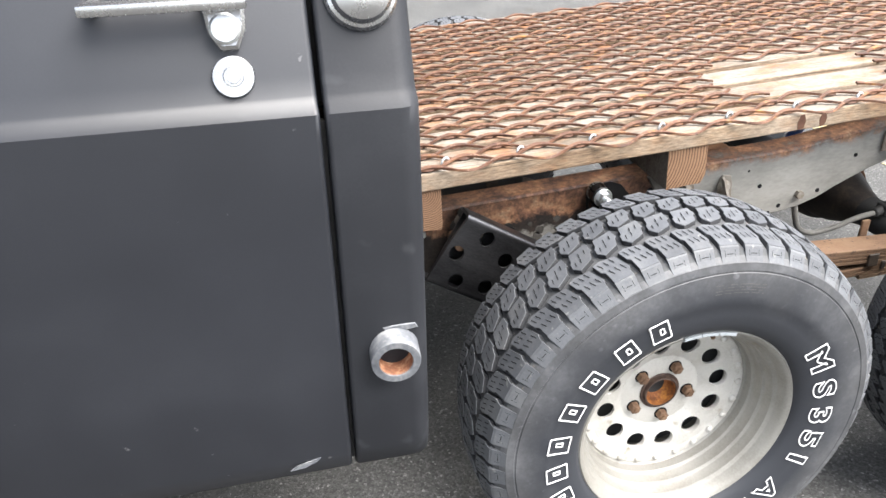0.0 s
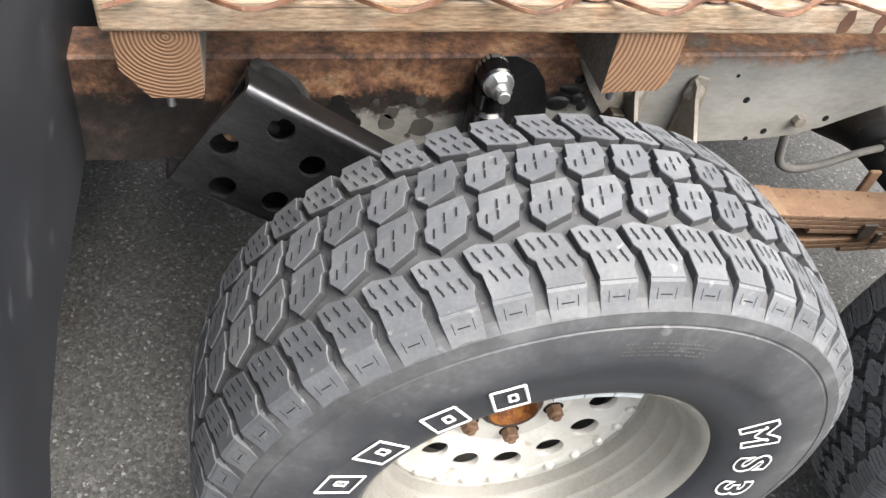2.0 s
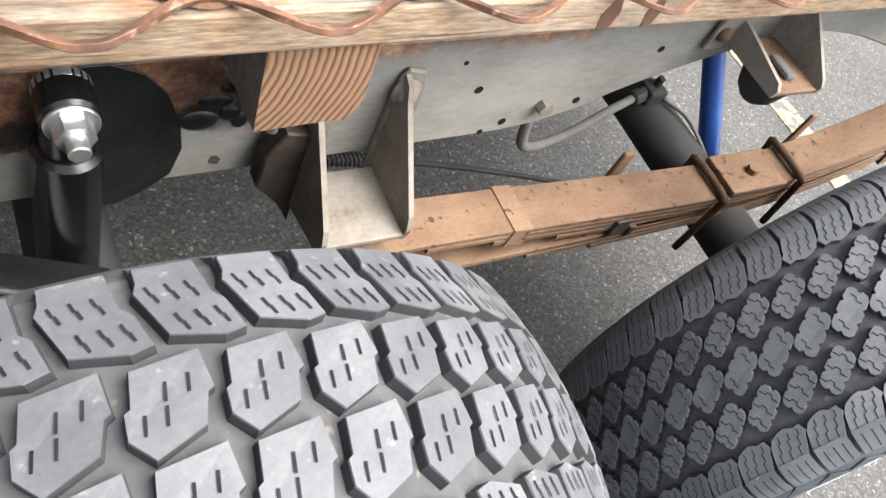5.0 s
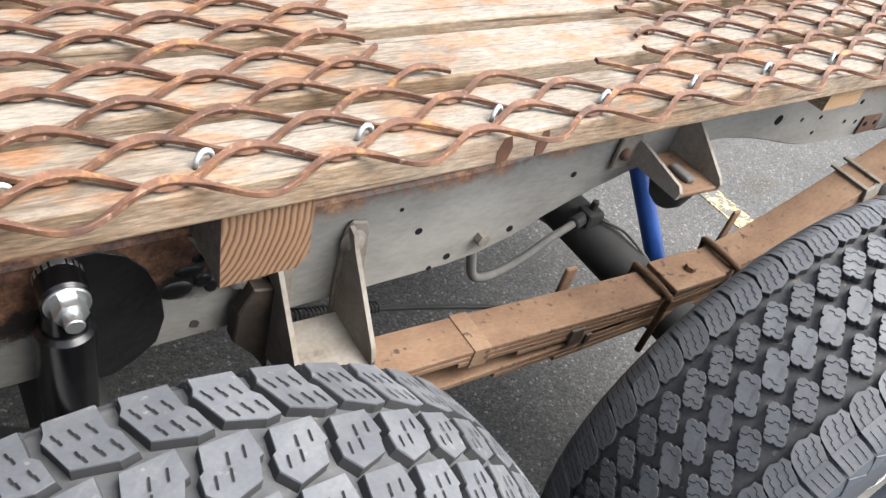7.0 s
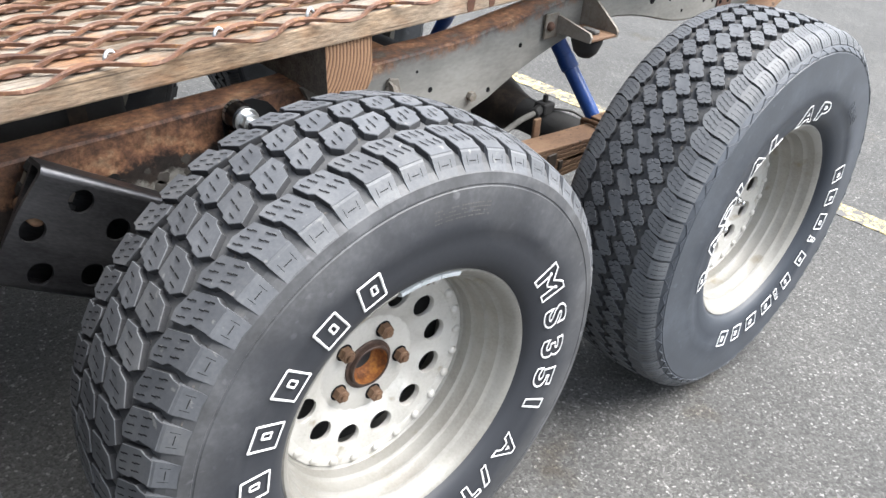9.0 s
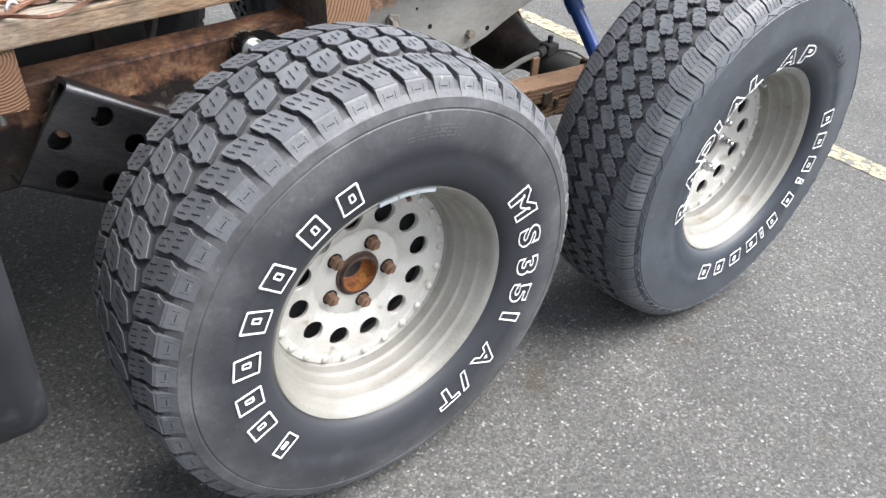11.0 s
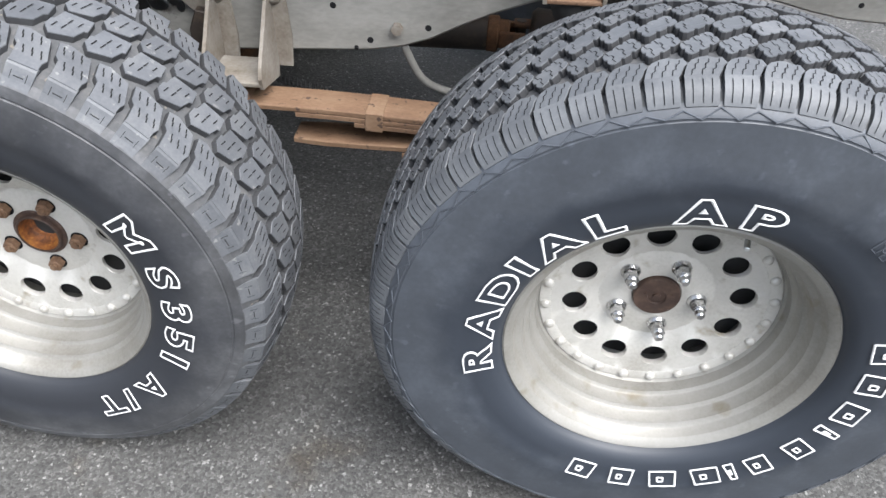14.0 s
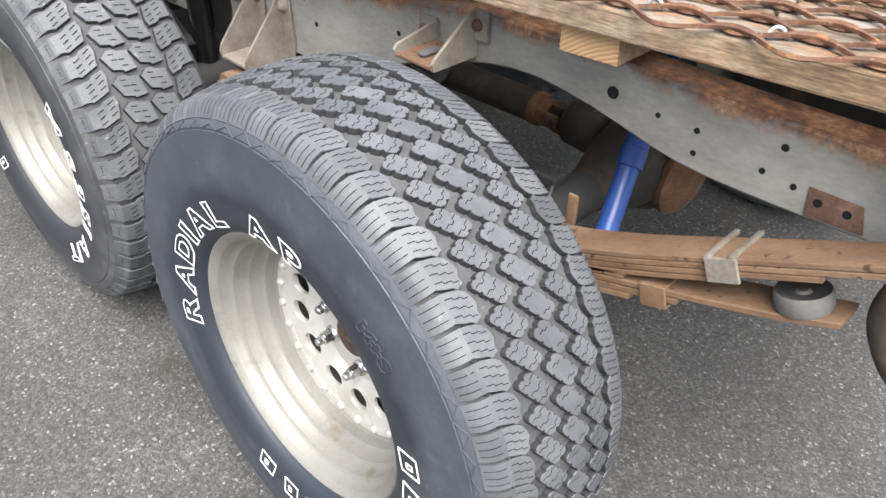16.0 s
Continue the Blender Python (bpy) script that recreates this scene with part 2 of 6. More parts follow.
def wood(name, pale, mid, dark, ring_scale=26.0, weather=0.0, rust=0.0):
    """Sawn softwood with grain along x."""
    m = bpy.data.materials.new(name)
    m.use_nodes = True
    n, l = m.node_tree.nodes, m.node_tree.links
    b = n["Principled BSDF"]
    tc, mp, info = n.new("ShaderNodeTexCoord"), n.new("ShaderNodeMapping"), n.new("ShaderNodeObjectInfo")
    add, mul = n.new("ShaderNodeVectorMath"), n.new("ShaderNodeVectorMath")
    mul.operation = "SCALE"
    mul.inputs[0].default_value = (3.1, 0.4, 0.35)
    l.new(info.outputs["Random"], mul.inputs["Scale"])
    l.new(tc.outputs["Object"], add.inputs[0])
    l.new(mul.outputs[0], add.inputs[1])
    l.new(add.outputs[0], mp.inputs[0])
    mp.inputs["Scale"].default_value = (2.2, ring_scale / 2, ring_scale / 2)
    w, big, fine = n.new("ShaderNodeTexNoise"), n.new("ShaderNodeTexNoise"), n.new("ShaderNodeTexNoise")
    w.inputs["Scale"].default_value, w.inputs["Detail"].default_value, w.inputs["Distortion"].default_value = 2.2, 5, 1.2
    big.inputs["Scale"].default_value, big.inputs["Detail"].default_value = 5, 5
    fine.inputs["Scale"].default_value, fine.inputs["Detail"].default_value = 14, 4
    l.new(mp.outputs[0], w.inputs[0])
    l.new(add.outputs[0], big.inputs[0])
    l.new(mp.outputs[0], fine.inputs[0])
    ramp = n.new("ShaderNodeValToRGB")
    ramp.color_ramp.elements.new(0.5)
    for e, (p, c) in zip(ramp.color_ramp.elements, [(0.40, dark), (0.475, mid), (0.545, pale)]):
        e.position, e.color = p, (*c, 1)
    streak, mp2 = n.new("ShaderNodeTexNoise"), n.new("ShaderNodeMapping")
    mp2.inputs["Scale"].default_value = (14, 170, 170)
    streak.inputs["Scale"].default_value, streak.inputs["Detail"].default_value, streak.inputs["Distortion"].default_value = 2.0, 6, 0.5
    l.new(add.outputs[0], mp2.inputs[0])
    l.new(mp2.outputs[0], streak.inputs[0])
    m0, m1 = n.new("ShaderNodeMix"), n.new("ShaderNodeMix")
    m0.data_type = m1.data_type = "FLOAT"
    m0.inputs[0].default_value, m1.inputs[0].default_value = 0.5, 0.42
    l.new(w.outputs[0], m0.inputs[2])
    l.new(streak.outputs[0], m0.inputs[3])
    l.new(m0.outputs[0], m1.inputs[2])
    l.new(big.outputs[0], m1.inputs[3])
    l.new(m1.outputs[0], ramp.inputs[0])
    out = ramp.outputs[0]
    if weather:
        rp, mx = n.new("ShaderNodeMapRange"), n.new("ShaderNodeMix")
        mx.data_type = "RGBA"
        rp.inputs["From Min"].default_value, rp.inputs["From Max"].default_value = 0.42, 0.62
        rp.inputs["To Max"].default_value = weather
        l.new(big.outputs[0], rp.inputs[0])
        l.new(rp.outputs[0], mx.inputs[0])
        l.new(out, mx.inputs[6])
        mx.inputs[7].default_value = (0.20, 0.18, 0.155, 1)
        out = mx.outputs[2]
    if rust:
        # orange-brown stains that the steel has bled into the wood
        sp, rp, mx = n.new("ShaderNodeTexNoise"), n.new("ShaderNodeMapRange"), n.new("ShaderNodeMix")
        mx.data_type = "RGBA"
        mp3 = n.new("ShaderNodeMapping")
        mp3.inputs["Scale"].default_value = (0.55, 1, 1)
        sp.inputs["Scale"].default_value, sp.inputs["Detail"].default_value, sp.inputs["Roughness"].default_value = 22, 5, 0.6
        rp.inputs["From Min"].default_value, rp.inputs["From Max"].default_value, rp.inputs["To Max"].default_value = 0.49, 0.64, rust
        l.new(add.outputs[0], mp3.inputs[0])
        l.new(mp3.outputs[0], sp.inputs[0])
        l.new(sp.outputs[0], rp.inputs[0])
        l.new(rp.outputs[0], mx.inputs[0])
        l.new(out, mx.inputs[6])
        mx.inputs[7].default_value = (0.24, 0.10, 0.032, 1)
        out = mx.outputs[2]
    # fine pores break up the grain
    pr, pm, mpp, mm = n.new("ShaderNodeTexNoise"), n.new("ShaderNodeMapRange"), n.new("ShaderNodeMapping"), n.new("ShaderNodeMix")
    mm.data_type, mm.blend_type = "RGBA", "MULTIPLY"
    mm.inputs[0].default_value = 1.0
    mpp.inputs["Scale"].default_value = (0.22, 1, 1)
    pr.inputs["Scale"].default_value, pr.inputs["Detail"].default_value, pr.inputs["Roughness"].default_value = 260, 5, 0.7
    pm.inputs["From Min"].default_value, pm.inputs["From Max"].default_value, pm.inputs["To Min"].default_value, pm.inputs["To Max"].default_value = 0.34, 0.66, 0.62, 1.28
    l.new(add.outputs[0], mpp.inputs[0])
    l.new(mpp.outputs[0], pr.inputs[0])
    l.new(pr.outputs[0], pm.inputs[0])
    l.new(out, mm.inputs[6])
    l.new(pm.outputs[0], mm.inputs[7])
    out = mm.outputs[2]
    # thin drying cracks along the grain
    ck, cr, mc, mp4 = n.new("ShaderNodeTexNoise"), n.new("ShaderNodeMapRange"), n.new("ShaderNodeMix"), n.new("ShaderNodeMapping")
    mc.data_type = "RGBA"
    mp4.inputs["Scale"].default_value = (2.2, 120, 120)
    ck.inputs["Scale"].default_value, ck.inputs["Detail"].default_value = 1.4, 2
    cr.inputs["From Min"].default_value, cr.inputs["From Max"].default_value, cr.inputs["To Max"].default_value = 0.64, 0.70, 0.75
    l.new(add.outputs[0], mp4.inputs[0])
    l.new(mp4.outputs[0], ck.inputs[0])
    l.new(ck.outputs[0], cr.inputs[0])
    l.new(cr.outputs[0], mc.inputs[0])
    l.new(out, mc.inputs[6])
    mc.inputs[7].default_value = (0.05, 0.034, 0.024, 1)
    out = mc.outputs[2]
    l.new(out, b.inputs["Base Color"])
    b.inputs["Roughness"].default_value = 0.75
    bp = n.new("ShaderNodeBump")
    bp.inputs["Strength"].default_value, bp.inputs["Distance"].default_value = 0.45, 0.002
    l.new(streak.outputs[0], bp.inputs["Height"])
    l.new(bp.outputs[0], b.inputs["Normal"])
    return m


PLANK = wood("weathered_plank", (0.195, 0.16, 0.122), (0.15, 0.115, 0.082), (0.085, 0.058, 0.038), weather=0.45, rust=0.85)
PLANK_FRESH = wood("pale_fresh_plank", (0.215, 0.185, 0.148), (0.168, 0.137, 0.105), (0.10, 0.075, 0.052), weather=0.5, rust=0.6)
EDGE_BOARD = wood("honey_edge_board", (0.29, 0.215, 0.145), (0.23, 0.16, 0.10), (0.14, 0.09, 0.054), weather=0.35, rust=0.3)
TIMBER = wood("brown_timber", (0.165, 0.145, 0.12), (0.12, 0.102, 0.083), (0.07, 0.056, 0.044), weather=0.6)


def end_grain(name, centre, pale, dark, pitch):
    """Sawn end of a timber: growth rings round a pith at centre, in the thing's own y-less plane."""
    m = bpy.data.materials.new(name)
    m.use_nodes = True
    n, l = m.node_tree.nodes, m.node_tree.links
    b = n["Principled BSDF"]
    tc, mp = n.new("ShaderNodeTexCoord"), n.new("ShaderNodeMapping")
    mp.inputs["Location"].default_value = (-centre[0], 0, -centre[1])
    mp.inputs["Scale"].default_value = (1, 0, 1)
    w, nz, ramp = n.new("ShaderNodeTexWave"), n.new("ShaderNodeTexNoise"), n.new("ShaderNodeValToRGB")
    w.wave_type, w.rings_direction = "RINGS", "SPHERICAL"
    w.inputs["Scale"].default_value = 0.314 / pitch
    w.inputs["Distortion"].default_value, w.inputs["Detail"].default_value, w.inputs["Detail Scale"].default_value = 3.2, 4, 0.5
    nz.inputs["Scale"].default_value, nz.inputs["Detail"].default_value = 40, 5
    l.new(tc.outputs["Object"], mp.inputs[0])
    l.new(mp.outputs[0], w.inputs[0])
    l.new(tc.outputs["Object"], nz.inputs[0])
    mx = n.new("ShaderNodeMix")
    mx.data_type = "FLOAT"
    mx.inputs[0].default_value = 0.35
    l.new(w.outputs[1], mx.inputs[2])
    l.new(nz.outputs[0], mx.inputs[3])
    l.new(mx.outputs[0], ramp.inputs[0])
    ramp.color_ramp.elements.new(0.5)
    mid = tuple((p + d) / 2 for p, d in zip(pale, dark))
    for e, (p, c) in zip(ramp.color_ramp.elements, [(0.20, dark), (0.36, mid), (0.56, pale)]):
        e.position, e.color = p, (*c, 1)
    l.new(ramp.outputs[0], b.inputs["Base Color"])
    b.inputs["Roughness"].default_value = 0.85
    bp = n.new("ShaderNodeBump")
    bp.inputs["Strength"].default_value, bp.inputs["Distance"].default_value = 0.5, 0.002
    l.new(mx.outputs[0], bp.inputs["Height"])
    l.new(bp.outputs[0], b.inputs["Normal"])
    return m


def asphalt():
    m = bpy.data.materials.new("worn_asphalt")
    m.use_nodes = True
    n, l = m.node_tree.nodes, m.node_tree.links
    b = n["Principled BSDF"]
    tc = n.new("ShaderNodeTexCoord")
    vor, vor2, big, fine = n.new("ShaderNodeTexVoronoi"), n.new("ShaderNodeTexVoronoi"), n.new("ShaderNodeTexNoise"), n.new("ShaderNodeTexNoise")
    vor.inputs["Scale"].default_value, vor2.inputs["Scale"].default_value = 190, 340
    big.inputs["Scale"].default_value, big.inputs["Detail"].default_value, big.inputs["Roughness"].default_value = 2.2, 7, 0.6
    fine.inputs["Scale"].default_value, fine.inputs["Detail"].default_value = 260, 4
    for x in (vor, vor2, big, fine):
        l.new(tc.outputs["Object"], x.inputs[0])
    base = n.new("ShaderNodeValToRGB")
    base.color_ramp.elements.new(0.5)
    for e, (p, c) in zip(base.color_ramp.elements, [(0.3, (0.046, 0.046, 0.046)), (0.5, (0.062, 0.062, 0.061)), (0.7, (0.082, 0.081, 0.079))]):
        e.position, e.color = p, (*c, 1)
    l.new(big.outputs[0], base.inputs[0])
    # each stone of the aggregate takes a tone of its own
    sep, tone = n.new("ShaderNodeSeparateColor"), n.new("ShaderNodeValToRGB")
    l.new(vor.outputs["Color"], sep.inputs[0])
    tone.color_ramp.interpolation = "CONSTANT"
    for _ in range(3):
        tone.color_ramp.elements.new(0.5)
    for e, (p, v) in zip(tone.color_ramp.elements, [(0.0, 0.52), (0.28, 0.84), (0.60, 1.14), (0.86, 1.6), (0.972, 3.0)]):
        e.position, e.color = p, (v, v, v * 0.97, 1)
    l.new(sep.outputs[0], tone.inputs[0])
    mx = n.new("ShaderNodeMix")
    mx.data_type, mx.blend_type = "RGBA", "MULTIPLY"
    mx.inputs[0].default_value = 1
    l.new(base.outputs[0], mx.inputs[6])
    l.new(tone.outputs[0], mx.inputs[7])
    # pits and dark binder between the stones
    pit, mx2 = n.new("ShaderNodeMapRange"), n.new("ShaderNodeMix")
    mx2.data_type = "RGBA"
    pit.inputs["From Min"].default_value, pit.inputs["From Max"].default_value = 0.5, 0.8
    l.new(vor2.outputs["Distance"], pit.inputs[0])
    l.new(pit.outputs[0], mx2.inputs[0])
    l.new(mx.outputs[2], mx2.inputs[6])
    mx2.inputs[7].default_value = (0.05, 0.048, 0.046, 1)
    # a few brown oil stains and dark wet-looking patches
    st, sr, mx3 = n.new("ShaderNodeTexNoise"), n.new("ShaderNodeMapRange"), n.new("ShaderNodeMix")
    mx3.data_type, mx3.blend_type = "RGBA", "MULTIPLY"
    st.inputs["Scale"].default_value, st.inputs["Detail"].default_value, st.inputs["Roughness"].default_value = 3.4, 6, 0.65
    sr.inputs["From Min"].default_value, sr.inputs["From Max"].default_value, sr.inputs["To Max"].default_value = 0.60, 0.72, 0.8
    l.new(tc.outputs["Object"], st.inputs[0])
    l.new(st.outputs[0], sr.inputs[0])
    l.new(sr.outputs[0], mx3.inputs[0])
    l.new(mx2.outputs[2], mx3.inputs[6])
    mx3.inputs[7].default_value = (0.80, 0.68, 0.52, 1)
    l.new(mx3.outputs[2], b.inputs["Base Color"])
    b.inputs["Roughness"].default_value = 0.9
    h, bp = n.new("ShaderNodeMath"), n.new("ShaderNodeBump")
    h.operation = "ADD"
    l.new(vor.outputs["Distance"], h.inputs[0])
    l.new(fine.outputs[0], h.inputs[1])
    bp.inputs["Strength"].default_value, bp.inputs["Distance"].default_value = 0.5, 0.003
    bp.invert = True
    l.new(h.outputs[0], bp.inputs["Height"])
    l.new(bp.outputs[0], b.inputs["Normal"])
    return m


ASPHALT = asphalt()


# ---------------------------------------------------------------- mesh helpers
def part(name, bm, material, parent=None, label="", smooth=False):
    """Links a bmesh as one mesh object under a thing or a part."""
    me = bpy.data.meshes.new(name)
    bmesh.ops.recalc_face_normals(bm, faces=bm.faces)
    bm.to_mesh(me)
    bm.free()
    for x in material if isinstance(material, (list, tuple)) else (material,):
        me.materials.append(x)
    if smooth:
        me.shade_smooth()
    ob = new(name, me)
    if parent:
        ob.parent = parent
    if label:
        ob["label"] = label
    return ob


def sharp(ob, degrees=35):
    ob.data.shade_smooth()
    ob.data.set_sharp_from_angle(angle=radians(degrees))
    return ob


# the truck stands nose down on the ground, turned about a point between its axles
TRUCK = pose(0.6, 0, 0.70) @ pose(0, 0, 0, 0, -2.0, 0) @ pose(-0.6, 0, -0.70)


def thing(name, m=None, label="", category="", group="", kind="", stand=TRUCK):
    ob = new(name)
    ob.matrix_world = stand if m is None else stand @ m
    return tagged(ob, label, category, group, kind)


def box(bm, lo, hi, bevel=0.0, m=None, seg=2):
    """A box between two corners, its edges rounded."""
    size = [h - l_ for l_, h in zip(lo, hi)]
    mid = [(h + l_) / 2 for l_, h in zip(lo, hi)]
    v = bmesh.ops.create_cube(bm, size=1, matrix=Matrix.Translation(mid) @ Matrix.Diagonal((*size, 1)))["verts"]
    if bevel:
        es = list({e for x in v for e in x.link_edges})
        v = bmesh.ops.bevel(bm, geom=es, offset=bevel, segments=seg, affect="EDGES", profile=0.5)["verts"]
    if m is not None:
        bmesh.ops.transform(bm, matrix=m, verts=v)
    return v


def prism(bm, outline, depth, m=None, bevel=0.0):
    """An outline in x and z, made depth thick along y."""
    n = len(outline)
    a = [bm.verts.new((x, 0, z)) for x, z in outline]
    b = [bm.verts.new((x, depth, z)) for x, z in outline]
    fs = [bm.faces.new(a), bm.faces.new(b[::-1])]
    for i in range(n):
        fs.append(bm.faces.new((a[i], b[i], b[(i + 1) % n], a[(i + 1) % n])))
    v = a + b
    if bevel:
        es = [e for f in fs[:2] for e in f.edges]
        v = list({*v, *bmesh.ops.bevel(bm, geom=list(set(es)), offset=bevel, segments=1, affect="EDGES")["verts"]})
        v = [x for x in v if x.is_valid]
    if m is not None:
        bmesh.ops.transform(bm, matrix=m, verts=v)
    return v


def rev(bm, profile, seg=64, m=None, closed=False):
    """A profile of (radius, y) turned about the y axis."""
    rings = []
    new_v = []
    for r, y in profile:
        ring = [bm.verts.new((r * math.cos(t), y, r * math.sin(t))) for t in [2 * math.pi * i / seg for i in range(seg)]] if r > 1e-6 else [bm.verts.new((0, y, 0))]
        rings.append(ring)
        new_v += ring
    pairs = list(zip(rings, rings[1:])) + ([(rings[-1], rings[0])] if closed else [])
    for a, b in pairs:
        for i in range(seg):
            j = (i + 1) % seg
            if len(a) == 1 and len(b) > 1:
                bm.faces.new((a[0], b[i], b[j]))
            elif len(b) == 1 and len(a) > 1:
                bm.faces.new((a[i], a[j], b[0]))
            elif len(a) > 1:
                bm.faces.new((a[i], a[j], b[j], b[i]))
    if m is not None:
        bmesh.ops.transform(bm, matrix=m, verts=new_v)
    return new_v


def aim(a, b):
    """A pose at a whose y axis points to b."""
    a, b = Vector(a), Vector(b)
    return Matrix.Translation(a) @ (b - a).to_track_quat("Y", "Z").to_matrix().to_4x4()


def rod(bm, a, b, r, seg=16, bevel=0.0):
    n = (Vector(b) - Vector(a)).length
    c = bevel
    prof = [(0, 0), (r - c, 0), (r, c), (r, n - c), (r - c, n), (0, n)] if c else [(0, 0), (r, 0), (r, n), (0, n)]
    return rev(bm, prof, seg, aim(a, b))


def hexa(bm, a, b, r):
    return rod(bm, a, b, r, 6)


def pipe(bm, pts, r, seg=10, closed=False):
    """A round bar along a line of points."""
    pts = [Vector(p) for p in pts]
    rings, up = [], Vector((0, 0, 1))
    for i, p in enumerate(pts):
        d = (pts[min(i + 1, len(pts) - 1)] - pts[max(i - 1, 0)]).normalized()
        side = d.cross(up)
        if side.length < 1e-3:
            side = d.cross(Vector((1, 0, 0)))
        side.normalize()
        up = side.cross(d).normalized()
        rings.append([bm.verts.new(p + r * (math.cos(t) * side + math.sin(t) * up)) for t in [2 * math.pi * k / seg for k in range(seg)]])
    for a, b in zip(rings, rings[1:]):
        for i in range(seg):
            j = (i + 1) % seg
            bm.faces.new((a[i], a[j], b[j], b[i]))
    bm.faces.new(rings[0])
    bm.faces.new(rings[-1][::-1])
    return [v for r_ in rings for v in r_]


def smooth_line(pts, n=8):
    """Points of a Catmull-Rom line through pts."""
    pts = [Vector(p) for p in pts]
    ext = [2 * pts[0] - pts[1], *pts, 2 * pts[-1] - pts[-2]]
    out = []
    for i in range(1, len(ext) - 2):
        p0, p1, p2, p3 = ext[i - 1:i + 3]
        for k in range(n):
            t = k / n
            out.append(0.5 * ((2 * p1) + (p2 - p0) * t + (2 * p0 - 5 * p1 + 4 * p2 - p3) * t * t + (3 * p1 - p0 - 3 * p2 + p3) * t ** 3))
    out.append(pts[-1])
    return out


def curve_z(pts, x):
    """The height at x on a smooth line through (x, z) pairs."""
    xs = [p[0] for p in pts]
    i = max(0, min(len(xs) - 2, next((k for k in range(len(xs) - 1) if x <= xs[k + 1]), len(xs) - 2)))
    p = [pts[max(0, min(len(pts) - 1, i + d))] for d in (-1, 0, 1, 2)]
    t = (x - p[1][0]) / (p[2][0] - p[1][0])
    a = (p[2][1] - p[0][1]) / (p[2][0] - p[0][0]) * (p[2][0] - p[1][0])
    b = (p[3][1] - p[1][1]) / (p[3][0] - p[1][0]) * (p[2][0] - p[1][0])
    return (2 * t ** 3 - 3 * t * t + 1) * p[1][1] + (t ** 3 - 2 * t * t + t) * a + (3 * t * t - 2 * t ** 3) * p[2][1] + (t ** 3 - t * t) * b


# the chassis' own axes in the truck's plan
PITCH = -2.6
CH = pose(0.035, 0, 0, 0, PITCH, 0)

# ---------------------------------------------------------------- ground
bm = bmesh.new()
lines = [-200, -60, -20, -8, -4, -2.5] + [-2 + 0.1 * i for i in range(51)] + [3.5, 4.5, 7, 12, 30, 80, 200]
grid = [[bm.verts.new((x, y, 0)) for x in lines] for y in lines]
for A, B in zip(grid, grid[1:]):
    for k in range(len(lines) - 1):
        bm.faces.new((A[k], A[k + 1], B[k + 1], B[k]))
ground = part("ground", bm, ASPHALT, None, "", True)
tagged(ground, "worn grey asphalt with pale aggregate", "asphalt", kind="structure")

bm = bmesh.new()
box(bm, (2.12, -1.6, -0.01), (2.225, 3.2, 0.003), 0.0)
tagged(part("road_marking", bm, YELLOW), "worn yellow parking line painted on the asphalt", "road marking", kind="structure")


# ---------------------------------------------------------------- wheels
def side_y(prof, r):
    """The sidewall's y at radius r, from (radius, y) pairs in rising radius."""
    for (r0, y0), (r1, y1) in zip(prof, prof[1:]):
        if r0 <= r <= r1:
            return y0 + (y1 - y0) * (r - r0) / (r1 - r0)
    return prof[-1][1] if r > prof[-1][0] else prof[0][1]


def on_tread(u, v, h, rad, crown):
    """A place on the tread: u along the circumference, v across, h above the groove's floor."""
    r = rad - crown * v * v + h
    a = u / rad
    return Vector((r * math.sin(a), v, r * math.cos(a)))


def block_mesh(name, outline, rad, crown, height, material, base_grow=1.12):
    """A tread block with slanted flanks, their shade put into a darker rubber: an outline in (u, v)."""
    bm = bmesh.new()
    cu = sum(p[0] for p in outline) / len(outline)
    cv = sum(p[1] for p in outline) / len(outline)
    low = [bm.verts.new(on_tread(cu + (u - cu) * base_grow, cv + (v - cv) * (1 + (base_grow - 1) * 0.6), -0.001, rad, crown)) for u, v in outline]
    mid = [bm.verts.new(on_tread(u, v, height - 0.0012, rad, crown)) for u, v in outline]
    top = [bm.verts.new(on_tread(cu + (u - cu) * 0.975, cv + (v - cv) * 0.985, height, rad, crown)) for u, v in outline]
    k = len(outline)
    bm.faces.new(top)
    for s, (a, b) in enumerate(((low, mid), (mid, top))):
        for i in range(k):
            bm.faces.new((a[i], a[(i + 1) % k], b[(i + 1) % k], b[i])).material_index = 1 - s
    bmesh.ops.recalc_face_normals(bm, faces=bm.faces)
    me = bpy.data.meshes.new(name)
    bm.to_mesh(me)
    bm.free()
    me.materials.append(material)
    # flanks get the darkened rubber in place of shade
    me.materials.append(RUBBER_FLANK_SHADE)
    return me


def slit(bm, pts, w, rad, crown, h):
    """A thin dark strip along (u, v) points on top of a block: a cut's shade painted on."""
    left, right = [], []
    for i, (u, v) in enumerate(pts):
        u0, v0 = pts[max(0, i - 1)]
        u1, v1 = pts[min(len(pts) - 1, i + 1)]
        d = math.hypot(u1 - u0, v1 - v0) or 1
        nu, nv = -(v1 - v0) / d * w / 2, (u1 - u0) / d * w / 2
        left.append(bm.verts.new(on_tread(u + nu, v + nv, h, rad, crown)))
        right.append(bm.verts.new(on_tread(u - nu, v - nv, h, rad, crown)))
    for i in range(len(pts) - 1):
        bm.faces.new((left[i], left[i + 1], right[i + 1], right[i]))


